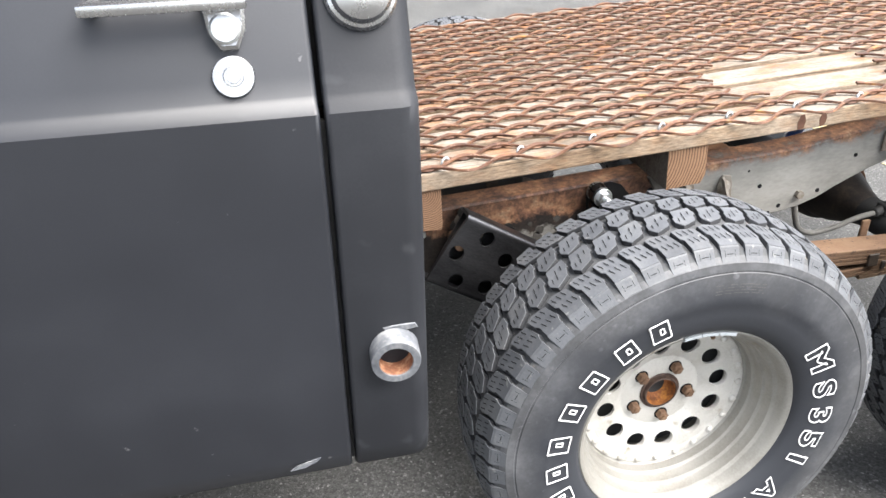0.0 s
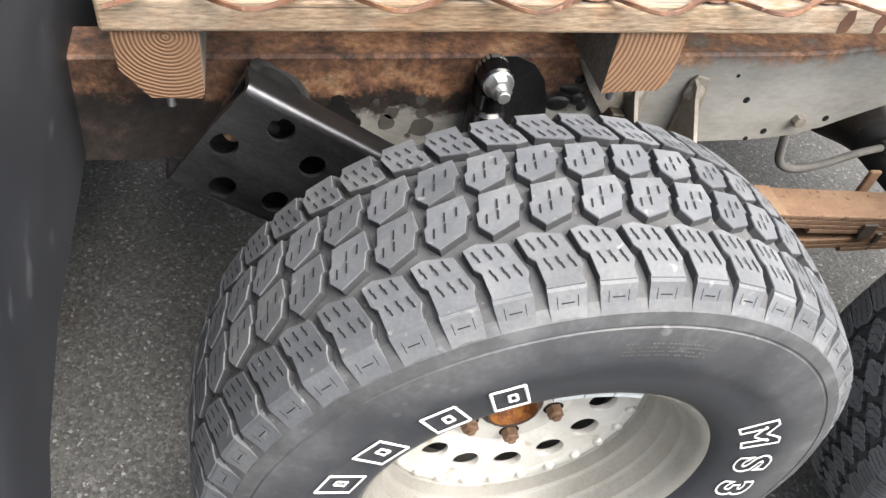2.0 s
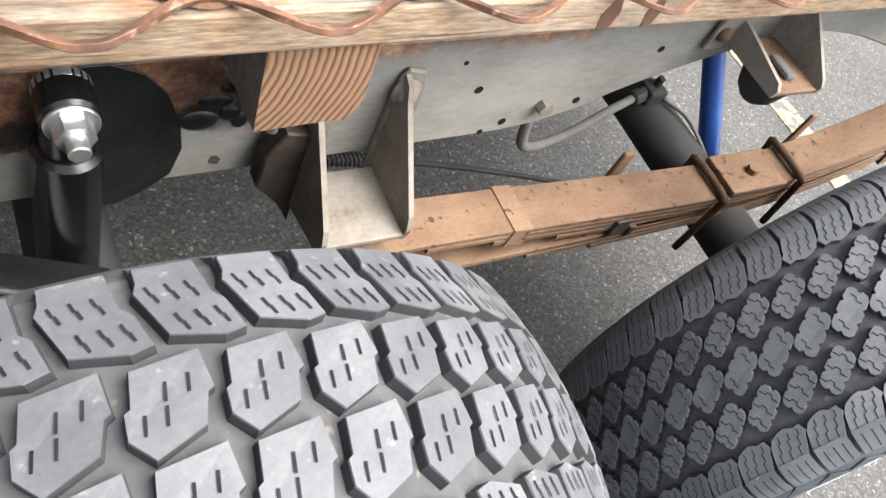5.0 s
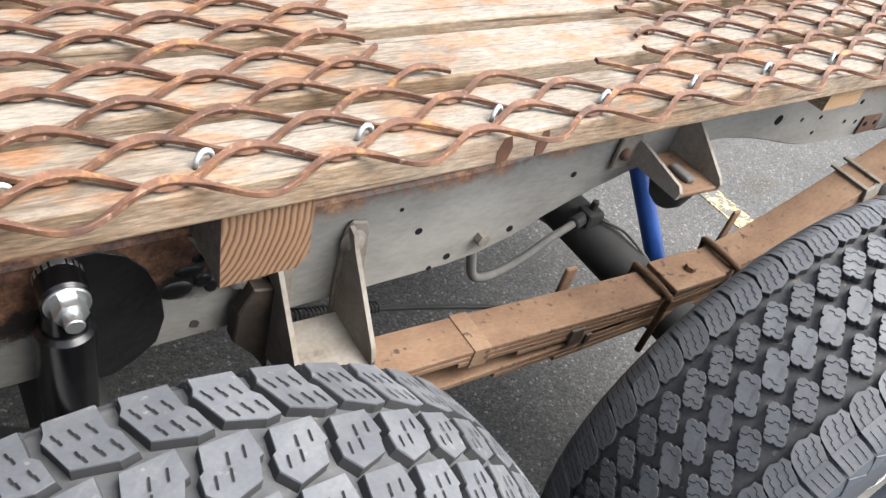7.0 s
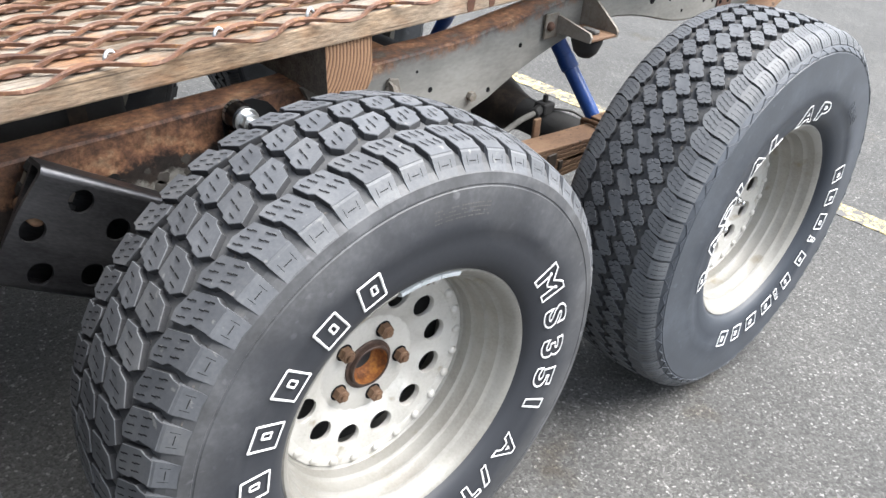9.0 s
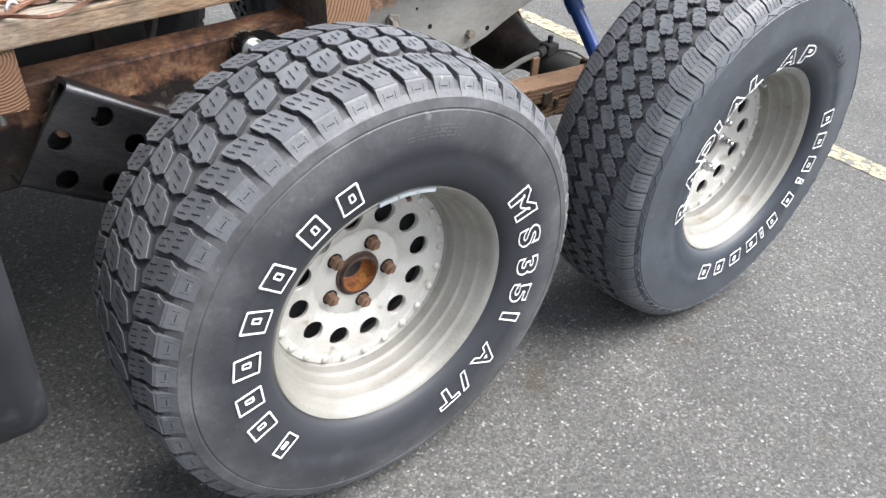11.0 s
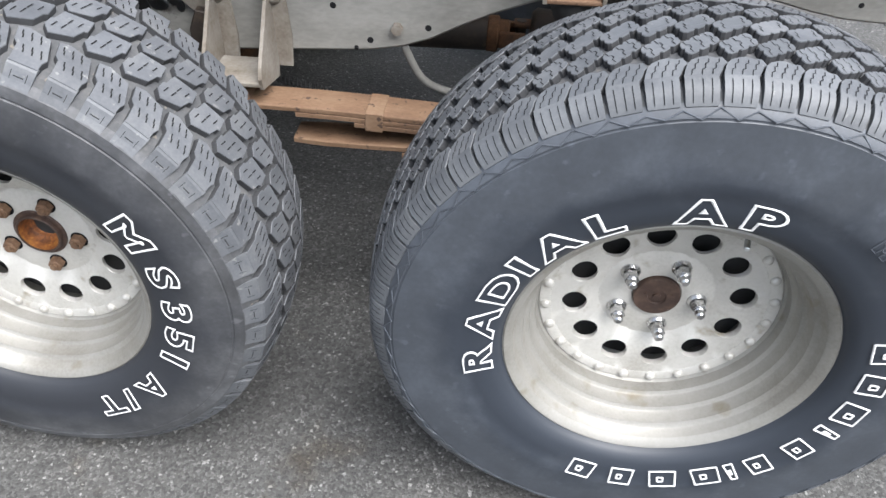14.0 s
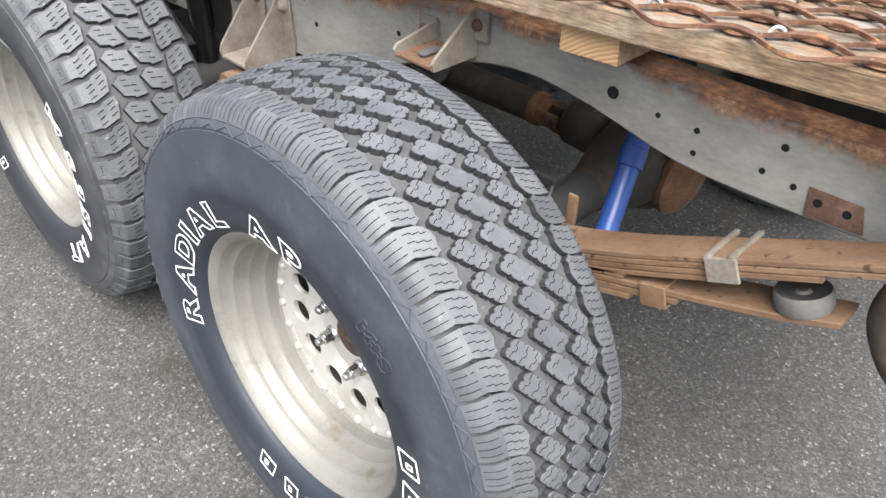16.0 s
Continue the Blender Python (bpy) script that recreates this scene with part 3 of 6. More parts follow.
def letters(text, size, widen, depth=0.0013):
    """The outlines of built-in letters as a mesh, one line each; returns the mesh and each letter's width."""
    made = []
    for ch in text:
        cu = bpy.data.curves.new("glyph", "FONT")
        cu.body, cu.size, cu.fill_mode, cu.bevel_depth, cu.bevel_resolution = ch, size, "NONE", depth, 0
        cu.resolution_u, cu.offset = 4, 0.0024
        ob = bpy.data.objects.new("glyph", cu)
        scene.collection.objects.link(ob)
        me = bpy.data.meshes.new_from_object(ob.evaluated_get(bpy.context.evaluated_depsgraph_get()))
        bpy.data.objects.remove(ob)
        xs = [v.co.x for v in me.vertices]
        verts = [((v.co.x - (min(xs) + max(xs)) / 2) * widen, v.co.y, v.co.z) for v in me.vertices]
        made.append((verts, [tuple(p.vertices) for p in me.polygons], (max(xs) - min(xs)) * widen))
        bpy.data.meshes.remove(me)
    return made


def plain_glyph(w, h, depth=0.0016, slant=0.0):
    """A plain outlined shape of a letter's size, for a trade name."""
    bm = bmesh.new()
    pts = [(-w / 2, 0), (w / 2, 0), (w / 2 - slant, h), (-w / 2 + slant, h)]
    inner = [(x * 0.22 + w * 0.08, h * 0.36 + y * 0.30) for x, y in pts]
    for ring in (pts, inner):
        for i in range(4):
            a, b = ring[i], ring[(i + 1) % 4]
            pipe(bm, [(a[0], a[1], 0), (b[0], b[1], 0)], depth, 4)
    out = ([tuple(v.co) for v in bm.verts], [tuple(v.index for v in f.verts) for f in (bm.verts.index_update(), bm.faces)[1]], w)
    bm.free()
    return out


def bent(glyph, angle, r0, prof, parent, name, label):
    """Lays a letter on the sidewall: its middle at that angle, counted clockwise from the top as seen from outside, its foot at r0."""
    verts, faces, _ = glyph
    co = []
    for x, y, z in verts:
        r = r0 + y
        a = math.radians(angle) + x / (r0 + 0.02)
        co.append((r * math.sin(a), side_y(prof, r) - 0.0018 - z * 0.7, r * math.cos(a)))
    me = bpy.data.meshes.new(name)
    me.from_pydata(co, [], faces)
    me.materials.append(WHITE_LETTER)
    ob = new(name, me)
    ob.parent = parent
    ob["label"] = label
    return ob


def rim(parent, chrome_nuts, hole_turn, nut_turn, rivet_turn, lip):
    """A deep alloy wheel with twelve round holes, a ring of rivets and five nuts."""
    bm = bmesh.new()
    prof = [(0.160, -0.018), (0.1695, -0.020), (0.1745, -0.026), (0.1760, -0.0425), (0.1800, -0.0455), (0.1808, -0.047), (0.1825, -0.0665), (0.1870, -0.0695), (0.1878, -0.071),
            (0.1900, -0.0895), (0.1960, -0.0935), (0.1970, -0.0955), (0.1995, -0.109), (0.2045, -0.1155), (0.2095, -0.1185), (0.2125, -0.1165), (0.2128, -0.108), (0.2065, -0.104),
            (0.2010, -0.09), (0.1925, -0.05), (0.1870, 0.02), (0.1950, 0.12), (0.2060, 0.15), (0.2125, 0.154), (0.2125, 0.16), (0.2000, 0.155), (0.1800, 0.03), (0.170, 0.0), (0.160, -0.008)]
    prof = [(r + lip * max(0.0, min(1.0, (r - 0.1745) / 0.035)), y) for r, y in prof]
    rev(bm, prof, 96, closed=True)
    barrel = sharp(part("rim_barrel", bm, ALLOY_DIMMED, parent), 30)
    # the centre: hub pad, holed web and rivet ring
    bm = bmesh.new()
    web = [(0.0335, 0.012), (0.0335, -0.002), (0.036, -0.0045), (0.074, -0.006), (0.079, -0.004), (0.083, -0.004)]
    rev(bm, web, 72)

    def web_y(r):
        t = (r - 0.083) / (0.1530 - 0.083)
        return -0.004 - 0.018 * math.sin(max(0, min(1, t)) * math.pi / 2)

    hr, hc = 0.0196, 0.1185
    for k in range(12):
        a0 = math.radians(hole_turn) + 2 * math.pi * k / 12
        bound, hole, back, deep = [], [], [], []
        ns = 24
        for i in range(ns):
            t = 2 * math.pi * i / ns
            du, dr = math.cos(t), math.sin(t)
            hole.append((hc + hr * dr, a0 + hr * 1.05 * du / hc))
            s = 1 / max(abs(du), abs(dr))
            bound.append((0.118 + 0.035 * dr * s, a0 + math.pi / 12 * du * s))
        P = lambda r, a, y: bm.verts.new((r * math.sin(a), y, r * math.cos(a)))
        bv = [P(r, a, web_y(r)) for r, a in bound]
        hv = [P(r, a, web_y(hc) * 0.5 + web_y(r) * 0.5 - 0.0012) for r, a in hole]
        h1 = [P(hc + (r - hc) * 0.93, a0 + (a - a0) * 0.93, web_y(hc) + 0.0005) for r, a in hole]
        h2 = [P(hc + (r - hc) * 0.93, a0 + (a - a0) * 0.93, web_y(hc) + 0.006) for r, a in hole]
        for A, B in ((bv, hv), (hv, h1), (h1, h2)):
            for i in range(ns):
                bm.faces.new((A[i], A[(i + 1) % ns], B[(i + 1) % ns], B[i]))
    rev(bm, [(0.1530, -0.022), (0.1550, -0.0235), (0.1690, -0.0235), (0.1710, -0.0215), (0.173, -0.0195)], 96)
    bmesh.ops.remove_doubles(bm, verts=bm.verts, dist=0.0004)
    disc = sharp(part("wheel_centre", bm, ALLOY, parent), 40)
    riv = bpy.data.meshes.new("rivet")
    bm = bmesh.new()
    rev(bm, [(0.0078, 0.002), (0.0078, -0.0014), (0.0066, -0.0040), (0.0038, -0.0056), (0, -0.0062)], 12)
    bmesh.ops.recalc_face_normals(bm, faces=bm.faces)
    bm.to_mesh(riv)
    bm.free()
    riv.materials.append(ALLOY)
    riv.shade_smooth()
    for k in range(24):
        a = math.radians(rivet_turn) + 2 * math.pi * k / 24
        ob = new("rivet", riv)
        ob.parent, ob.location = disc, (0.1605 * math.sin(a), -0.0233, 0.1605 * math.cos(a))
    # brake drum behind the holes, set close and blackened so they look shaded
    bm = bmesh.new()
    rev(bm, [(0.0, 0.014), (0.152, 0.014), (0.155, 0.018), (0.155, 0.09), (0.0, 0.092)], 48)
    sharp(part("brake_drum", bm, BLACK_RUBBER, parent, "brake drum blackened for the shade behind the holes"), 40)
    # nuts
    for k in range(5):
        a = math.radians(nut_turn) + 2 * math.pi * k / 5
        c = Vector((0.0603 * math.sin(a), 0, 0.0603 * math.cos(a)))
        bm = bmesh.new()
        if chrome_nuts:
            rev(bm, [(0.0145, -0.0055), (0.0145, -0.008), (0.0115, -0.012)], 18, Matrix.Translation(c))
            hexa(bm, c + Vector((0, -0.007, 0)), c + Vector((0, -0.026, 0)), 0.0108)
            rev(bm, [(0.0088, -0.026), (0.0085, -0.0285), (0.0072, -0.030), (0.0068, -0.037), (0.0045, -0.0395), (0, -0.040)], 14, Matrix.Translation(c))
            ob = part("wheel_nut", bm, CHROME, disc, "long chrome wheel nut")
        else:
            # flat near-black ring paints the shade of the recess round the nut
            seat = bmesh.new()
            rev(seat, [(0.0, -0.0064), (0.0132, -0.0064), (0.0140, -0.0058)], 24, Matrix.Translation(c))
            part("nut_seat", seat, RECESS_SHADE, disc, "dark ring painting the shade of the nut's recess")
            hexa(bm, c + Vector((0, 0.0, 0)), c + Vector((0, -0.0175, 0)), 0.0118)
            rev(bm, [(0.0098, -0.0175), (0.0086, -0.0195), (0.0060, -0.0200), (0.0055, -0.0235), (0, -0.024)], 14, Matrix.Translation(c))
            ob = part("wheel_nut", bm, NUT_RUST, disc, "rusty brown wheel nut")
        sharp(ob, 25)
    bm = bmesh.new()
    if chrome_nuts:
        rev(bm, [(0.0345, 0.01), (0.0345, -0.010), (0.033, -0.0125), (0.014, -0.0125), (0.0125, -0.0095), (0.006, -0.0095), (0.0055, -0.012), (0, -0.0125)], 40)
        for sx in (-0.017, 0.02):
            rev(bm, [(0.003, -0.012), (0.003, -0.0135), (0, -0.014)], 8, Matrix.Translation((sx, 0, 0.006)))
        sharp(part("hub_cap", bm, HUB_DARK, disc, "dark rusty hub end"), 30)
    else:
        rev(bm, [(0.0312, -0.0125), (0.0300, -0.004), (0.0275, 0.008), (0.0250, 0.011), (0.0205, 0.0125), (0.0190, 0.015), (0.0190, 0.055)], 40)
        bore = sharp(part("hub_bore", bm, HUB_RUST, disc, "open orange-rusted hub bore"), 30)
        bm = bmesh.new()
        rev(bm, [(0.0415, 0.0), (0.0415, -0.0070), (0.0405, -0.0078), (0.0360, -0.008), (0.0348, -0.0135), (0.0338, -0.0145), (0.0315, -0.0140), (0.0312, -0.0125)], 40)
        sharp(part("hub_collar", bm, HUB_DARK, disc, "dark brown hub collar"), 30)
        # black disc added for the shade deep in the bore
        bm = bmesh.new()
        rev(bm, [(0.0190, 0.030), (0, 0.031)], 24)
        part("hub_plug", bm, RECESS_SHADE, disc)
    # valve and balance weight near the top of the rim
    va = math.radians(20.6 if not chrome_nuts else 28)
    bm = bmesh.new()
    c = Vector((0.173 * math.sin(va), -0.032, 0.173 * math.cos(va)))
    d = Vector((-0.35 * math.sin(va), -0.95, -0.35 * math.cos(va))).normalized()
    rod(bm, c, c + d * 0.014, 0.0052, 10, 0.001)
    rod(bm, c + d * 0.014, c + d * 0.030, 0.0042, 10, 0.001)
    sharp(part("valve_stem", bm, NUT_RUST if not chrome_nuts else ZINC, barrel), 40)
    if not chrome_nuts:
        for a0, a1 in ((-10, -1.5), (-1.2, 7.5), (7.8, 17)):
            bm = bmesh.new()
            pr = [(r + 0.0035, y) for r, y in ((0.2005, -0.1065), (0.2010, -0.1150), (0.2050, -0.1222), (0.2110, -0.1225), (0.2110, -0.1180), (0.2045, -0.1160))]
            rows = []
            for i in range(9):
                a = math.radians(a0 + (a1 - a0) * i / 8 - 2)
                rows.append([bm.verts.new((r * math.sin(a), y, r * math.cos(a))) for r, y in pr])
            for A, B in zip(rows, rows[1:]):
                for i in range(len(pr)):
                    bm.faces.new((A[i], A[(i + 1) % len(pr)], B[(i + 1) % len(pr)], B[i]))
            bm.faces.new(rows[0])
            bm.faces.new(rows[-1][::-1])
            part("balance_weight", bm, LEAD, barrel, "grey clip-on balance weight")


def wheel(x, y, z, rad, kind, label):
    """A wheel with its tyre: rad is the tread's outer radius."""
    w = thing("wheel", pose(x, y, z), label, "wheel", "wheels on the tandem axles", stand=Matrix())
    deep = 0.0095 if kind == "block" else 0.0100
    floor_r = rad - deep
    crown = 1.25 if kind == "block" else 1.05
    vc = -0.003 if kind == "block" else -0.004          # middle of the tread across
    half = 0.111
    side = RUBBER_SIDE if kind == "block" else RUBBER_BLUE
    sh = floor_r - crown * half * half
    # sidewall from bead to shoulder, outer side
    rg = 0.342 if kind == "block" else 0.371
    bead = 0.0035 if kind == "block" else 0.0085
    prof = [(0.2070 + bead, -0.1120), (0.2135 + bead, -0.1185), (0.2155 + bead, -0.1225), (0.2230 + bead * 0.6, -0.1280), (0.2400, -0.1345), (0.2620, -0.1385), (0.2800, -0.1393), (0.2815, -0.1400), (0.2990, -0.1400), (0.3200, -0.1385),
            (rg - 0.002, -0.1355), (rg - 0.001, -0.1340), (rg + 0.001, -0.1338), (rg + 0.002, -0.1346), *(((sh - 0.017, -0.1315), (sh - 0.008, -0.1225)) if kind == "block" else ((sh - 0.017, -0.1325), (sh - 0.008, -0.1235))), (sh, vc - half)]
    crown_pts = [(floor_r - crown * v * v, vc + v) for v in [half * (i / 8 - 1) for i in range(1, 16)]]
    inner = [(r, 2 * vc - y) for r, y in reversed(prof)]
    bm = bmesh.new()
    rev(bm, prof + crown_pts + inner, 160)
    tyre = sharp(part("tyre", bm, [side, RUBBER_GROOVE], w), 28)
    for p in tyre.data.polygons:
        cx, cy, cz = p.center
        if math.hypot(cx, cz) > sh - 0.006:
            p.material_index = 1
    R0 = floor_r
    top = RUBBER if kind == "block" else RUBBER_COOL

    def ring(name, me, n, turn):
        for k in range(n):
            ob = new(name, me)
            ob.parent, ob.rotation_euler = tyre, (0, 2 * math.pi * (k + turn) / n + 0.0, 0)

    def cuts(name, lines, n, turn, h, width=0.0008):
        """The same sipes on every block of a ring, as one mesh."""
        bm_ = bmesh.new()
        for k in range(n):
            du = 2 * math.pi * R0 * (k + turn) / n
            for line in lines:
                slit(bm_, [(u + du, v) for u, v in line], width, R0, crown, h)
        tagged(part(name, bm_, CUT_SHADE if width > 0.001 else RECESS_SHADE, tyre), kind="stuff")

    if kind == "block":
        n = 52
        p = 2 * math.pi * R0 / n
        bw, bl = p, 0.0520
        shape = [(-0.31, 0.42), (0.42, 0.5), (0.46, 0.06), (0.38, 0.02), (0.28, -0.30), (-0.26, -0.5), (-0.47, -0.26), (-0.45, 0.0), (-0.38, 0.04)]
        for row, (vm, turn) in enumerate(((-0.0260, 0.40), (0.0260, 0.40))):
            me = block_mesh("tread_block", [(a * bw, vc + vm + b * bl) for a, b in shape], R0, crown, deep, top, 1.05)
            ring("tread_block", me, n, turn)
            z1 = lambda a, b: (a * bw, vc + vm + b * bl)
            cuts("sipe", [[z1(a_ - 0.02, b_), z1(a_ + 0.02, b_ + 0.20)] for a_, b_ in ((-0.28, -0.26), (-0.06, -0.22), (-0.02, 0.02), (0.22, 0.06))], n, turn, deep + 0.0003, 0.0016)
        for sgn, turn in ((-1, 0.175), (1, 0.76)):
            hi = half
            out = [(-0.355, hi), (-0.425, 0.0855), (-0.545, 0.080), (-0.655, 0.0595), (-0.40, 0.0565), (0.175, 0.0630), (0.355, 0.086), (0.415, 0.093), (0.36, 0.100), (0.355, hi)]
            me = block_mesh("shoulder_block", [(-sgn * a * p, vc + sgn * b) for a, b in out], R0, crown, deep, top, 1.06)
            ring("shoulder_block", me, n, turn)
            lines = []
            for i_, a in enumerate((-0.30, -0.08, 0.14)):
                for b0, b1, sh_ in ((0.0635, 0.0755, -0.14), (0.084, 0.096, 0.08)):
                    lines.append([(-sgn * (a + sh_ - 0.05) * p, vc + sgn * b0), (-sgn * (a + sh_ - 0.01) * p, vc + sgn * (b0 + b1) / 2), (-sgn * (a + sh_ + 0.01) * p, vc + sgn * (b0 + b1) / 2), (-sgn * (a + sh_ + 0.05) * p, vc + sgn * b1)])
            cuts("sipe", lines, n, turn, deep + 0.0003, 0.0016)
            # the lug that carries each shoulder block down the sidewall
            bm_ = bmesh.new()
            rows = [(R0 - crown * half ** 2 + deep - 0.0004, half - 0.002), (R0 - crown * half ** 2 + deep - 0.004, half + 0.0025), (sh - 0.008, half + 0.0105), (sh - 0.0165, half + 0.0170)]
            rib = []
            for i, (r, v) in enumerate(rows):
                mid_u, wd = 0.0, p * (0.37, 0.372, 0.365, 0.355)[i]
                rib.append([(r, v, mid_u - wd), (r, v, mid_u + wd)])
            vv = []
            for lvl in (0, 1):
                vv.append([[bm_.verts.new(((r - lvl * 0.010) * math.sin(u / R0), vc + sgn * (v - lvl * 0.011), (r - lvl * 0.010) * math.cos(u / R0))) for r, v, u in q] for q in rib])
            for i in range(len(rib) - 1):
                A, B = vv[0][i], vv[0][i + 1]
                bm_.faces.new((A[0], A[1], B[1], B[0]))
                for s in (0, 1):
                    bm_.faces.new((A[s], B[s], vv[1][i + 1][s], vv[1][i][s]))
            bm_.faces.new((vv[0][-1][0], vv[0][-1][1], vv[1][-1][1], vv[1][-1][0]))
            bmesh.ops.recalc_face_normals(bm_, faces=bm_.faces)
            me = bpy.data.meshes.new("shoulder_lug")
            bm_.to_mesh(me)
            bm_.free()
            me.materials.append(RUBBER)
            ring("shoulder_lug", me, n, turn)
            if sgn < 0:
                bm_ = bmesh.new()
                for k in range(n):
                    a = 2 * math.pi * (k + turn) / n
                    def lug_v(r):
                        r_up = sh + deep - 0.004
                        return half + 0.0110 + 0.0065 * (sh - 0.010 - r) / 0.0095 if r < sh - 0.010 else half + 0.0025 + 0.0085 * (r_up - r) / (r_up - sh + 0.010)
                    for r0, r1, s0, s1 in ((sh - 0.0112, sh - 0.0104, -0.0098, 0.0098), (sh - 0.0104, sh - 0.0100, -0.0098, -0.0091), (sh - 0.0100, sh + 0.001, -0.0098, -0.0091), (sh - 0.0104, sh - 0.0100, 0.0091, 0.0098), (sh - 0.0100, sh + 0.001, 0.0091, 0.0098), (sh - 0.0050, sh - 0.0040, -0.006, 0.006)):
                        q = []
                        for r, s in ((r0, s0), (r0, s1), (r1, s1), (r1, s0)):
                            aa = a + s / R0
                            q.append(bm_.verts.new((r * math.sin(aa), vc - lug_v(r) - 0.0005, r * math.cos(aa))))
                        bm_.faces.new(q)
                tagged(part("lug_groove", bm_, CUT_SHADE, tyre), kind="stuff")
    else:
        n = 64
        p = 2 * math.pi * R0 / n
        V = 0.0435
        # slanted blocks with three scallops along each side and a nick in each end
        lobed = [(-1.0, -0.75), (-0.85, -1.0), (-0.45, -1.05), (-0.33, -0.82), (-0.2, -1.05), (0.2, -1.05), (0.33, -0.82), (0.45, -1.02), (0.85, -0.95), (1.0, -0.7), (1.05, -0.25), (0.92, 0.0), (1.05, 0.3)]
        lobed += [(-a, -b) for a, b in lobed]
        put = lambda a, b, vm: ((0.44 * a - 0.125 * b) * p, vc + vm + 0.0126 * a + 0.0104 * b)
        for vm, turn in ((-V, 0.70), (0.0, 0.72), (V, 0.74)):
            k_ = 1.0 if vm else 1.06
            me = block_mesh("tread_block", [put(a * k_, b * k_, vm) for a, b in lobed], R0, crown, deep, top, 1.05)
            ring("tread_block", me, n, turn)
            lines = []
            for a0 in (-0.66, 0.0, 0.66):
                if vm:
                    lines.append([put(a0 + da, b, vm) for b, da in ((-0.92, -0.06), (-0.35, -0.06), (-0.2, 0.09), (0.2, 0.09), (0.35, -0.06), (0.92, -0.06))])
                elif a0:
                    lines.append([put(a0 + da, b, vm) for b, da in ((-0.55, -0.07), (-0.05, -0.07), (0.08, 0.08), (0.55, 0.08))])
            cuts("sipe", lines, n, turn, deep + 0.0003, 0.0010)
        for sgn in (-1, 1):
            turn = 0.57 if sgn < 0 else 0.84
            out = [(-0.44, half - 0.010), (-0.40, 0.093), (-0.36, 0.088), (-0.30, 0.081), (-0.17, 0.0745), (0.05, 0.0705), (0.24, 0.069), (0.45, 0.0725), (0.62, 0.0715), (0.72, 0.080), (0.62, 0.084), (0.56, 0.091), (0.44, half - 0.010)]
            me = block_mesh("shoulder_block", [(-sgn * a * p, vc + sgn * b) for a, b in out], R0, crown, deep, top, 1.02)
            ring("shoulder_block", me, n, turn)
            lines = []
            for a0 in (-0.20, 0.06, 0.32):
                lines.append([(-sgn * (a0 + da) * p, vc + sgn * b_) for b_, da in ((0.0995, -0.04), (0.091, 0.0), (0.0895, 0.08), (0.082, 0.10), (0.0805, 0.18), (0.0745, 0.20))])
            cuts("sipe", lines, n, turn, deep + 0.0003, 0.0010)
            bm_ = bmesh.new()
            r_top = R0 - crown * half ** 2 + deep
            rows = [(R0 - crown * (half - 0.0115) ** 2 + deep - 0.0001, half - 0.0115, 0.43), (R0 - crown * (half - 0.006) ** 2 + deep - 0.0009, half - 0.006, 0.435), (r_top - 0.0024, half - 0.0005, 0.44), (r_top - 0.0058, half + 0.0042, 0.44), (r_top - 0.0115, half + 0.0085, 0.44), (sh - 0.0075, half + 0.0118, 0.44),
                    (sh - 0.0105, half + 0.0132, 0.43), (sh - 0.0128, half + 0.0120, 0.38)]
            vv = []
            for lvl in (0, 1):
                vv.append([[bm_.verts.new(((r - lvl * 0.010) * math.sin(s * wd * p / R0), vc + sgn * (v - lvl * 0.012), (r - lvl * 0.010) * math.cos(s * wd * p / R0))) for s in (-1, 1)] for r, v, wd in rows])
            for i in range(len(rows) - 1):
                A, B = vv[0][i], vv[0][i + 1]
                bm_.faces.new((A[0], A[1], B[1], B[0]))
                for s in (0, 1):
                    bm_.faces.new((A[s], B[s], vv[1][i + 1][s], vv[1][i][s]))
            bmesh.ops.recalc_face_normals(bm_, faces=bm_.faces)
            me = bpy.data.meshes.new("shoulder_lug")
            bm_.to_mesh(me)
            bm_.free()
            me.materials.append(RUBBER_COOL)
            me.shade_smooth()
            me.set_sharp_from_angle(angle=radians(50))
            ring("shoulder_lug", me, n, turn)
            # the sipes run on down the lug's side
            bm_ = bmesh.new()
            for k in range(n):
                for off, last in ((-0.24, 6), (0.02, 6), (0.25, 6)):
                    quad = []
                    for r, v, wd in rows[1:last]:
                        a = 2 * math.pi * (k + turn) / n + off * p / R0
                        quad.append([bm_.verts.new(((r + 0.0002) * math.sin(a + s * 0.0011), vc + sgn * (v + 0.0003), (r + 0.0002) * math.cos(a + s * 0.0011))) for s in (-1, 1)])
                    for A, B in zip(quad, quad[1:]):
                        bm_.faces.new((A[0], A[1], B[1], B[0]))
            tagged(part("side_sipe", bm_, RECESS_SHADE, tyre), kind="stuff")
        # zigzag ridge under the lugs
        bm_ = bmesh.new()
        pts = []
        for k in range(2 * n + 1):
            a = math.pi * k / n
            r = sh - (0.0135 if k % 2 else 0.0215) - 0.0015 * math.sin(k * 2.3)
            a += 2 * math.pi * 0.57 / n
            pts.append((r * math.sin(a), side_y(prof, r) - 0.0014, r * math.cos(a)))
        pipe(bm_, pts, 0.0011, 6)
        part("sidewall_ridge", bm_, side, tyre)
    return w, tyre, prof


wheel_a, tyre_a, prof_a = wheel(0.0, 0.014, 0.400, 0.3995, "block", "silver alloy wheel with worn block-tread off-road tyre")
rim(wheel_a, False, -10, 25, 12, 0.0035)
wheel_b, tyre_b, prof_b = wheel(0.942, -0.004, 0.420, 0.4170, "rib", "silver alloy wheel with bluish all-terrain tyre and chrome nuts")
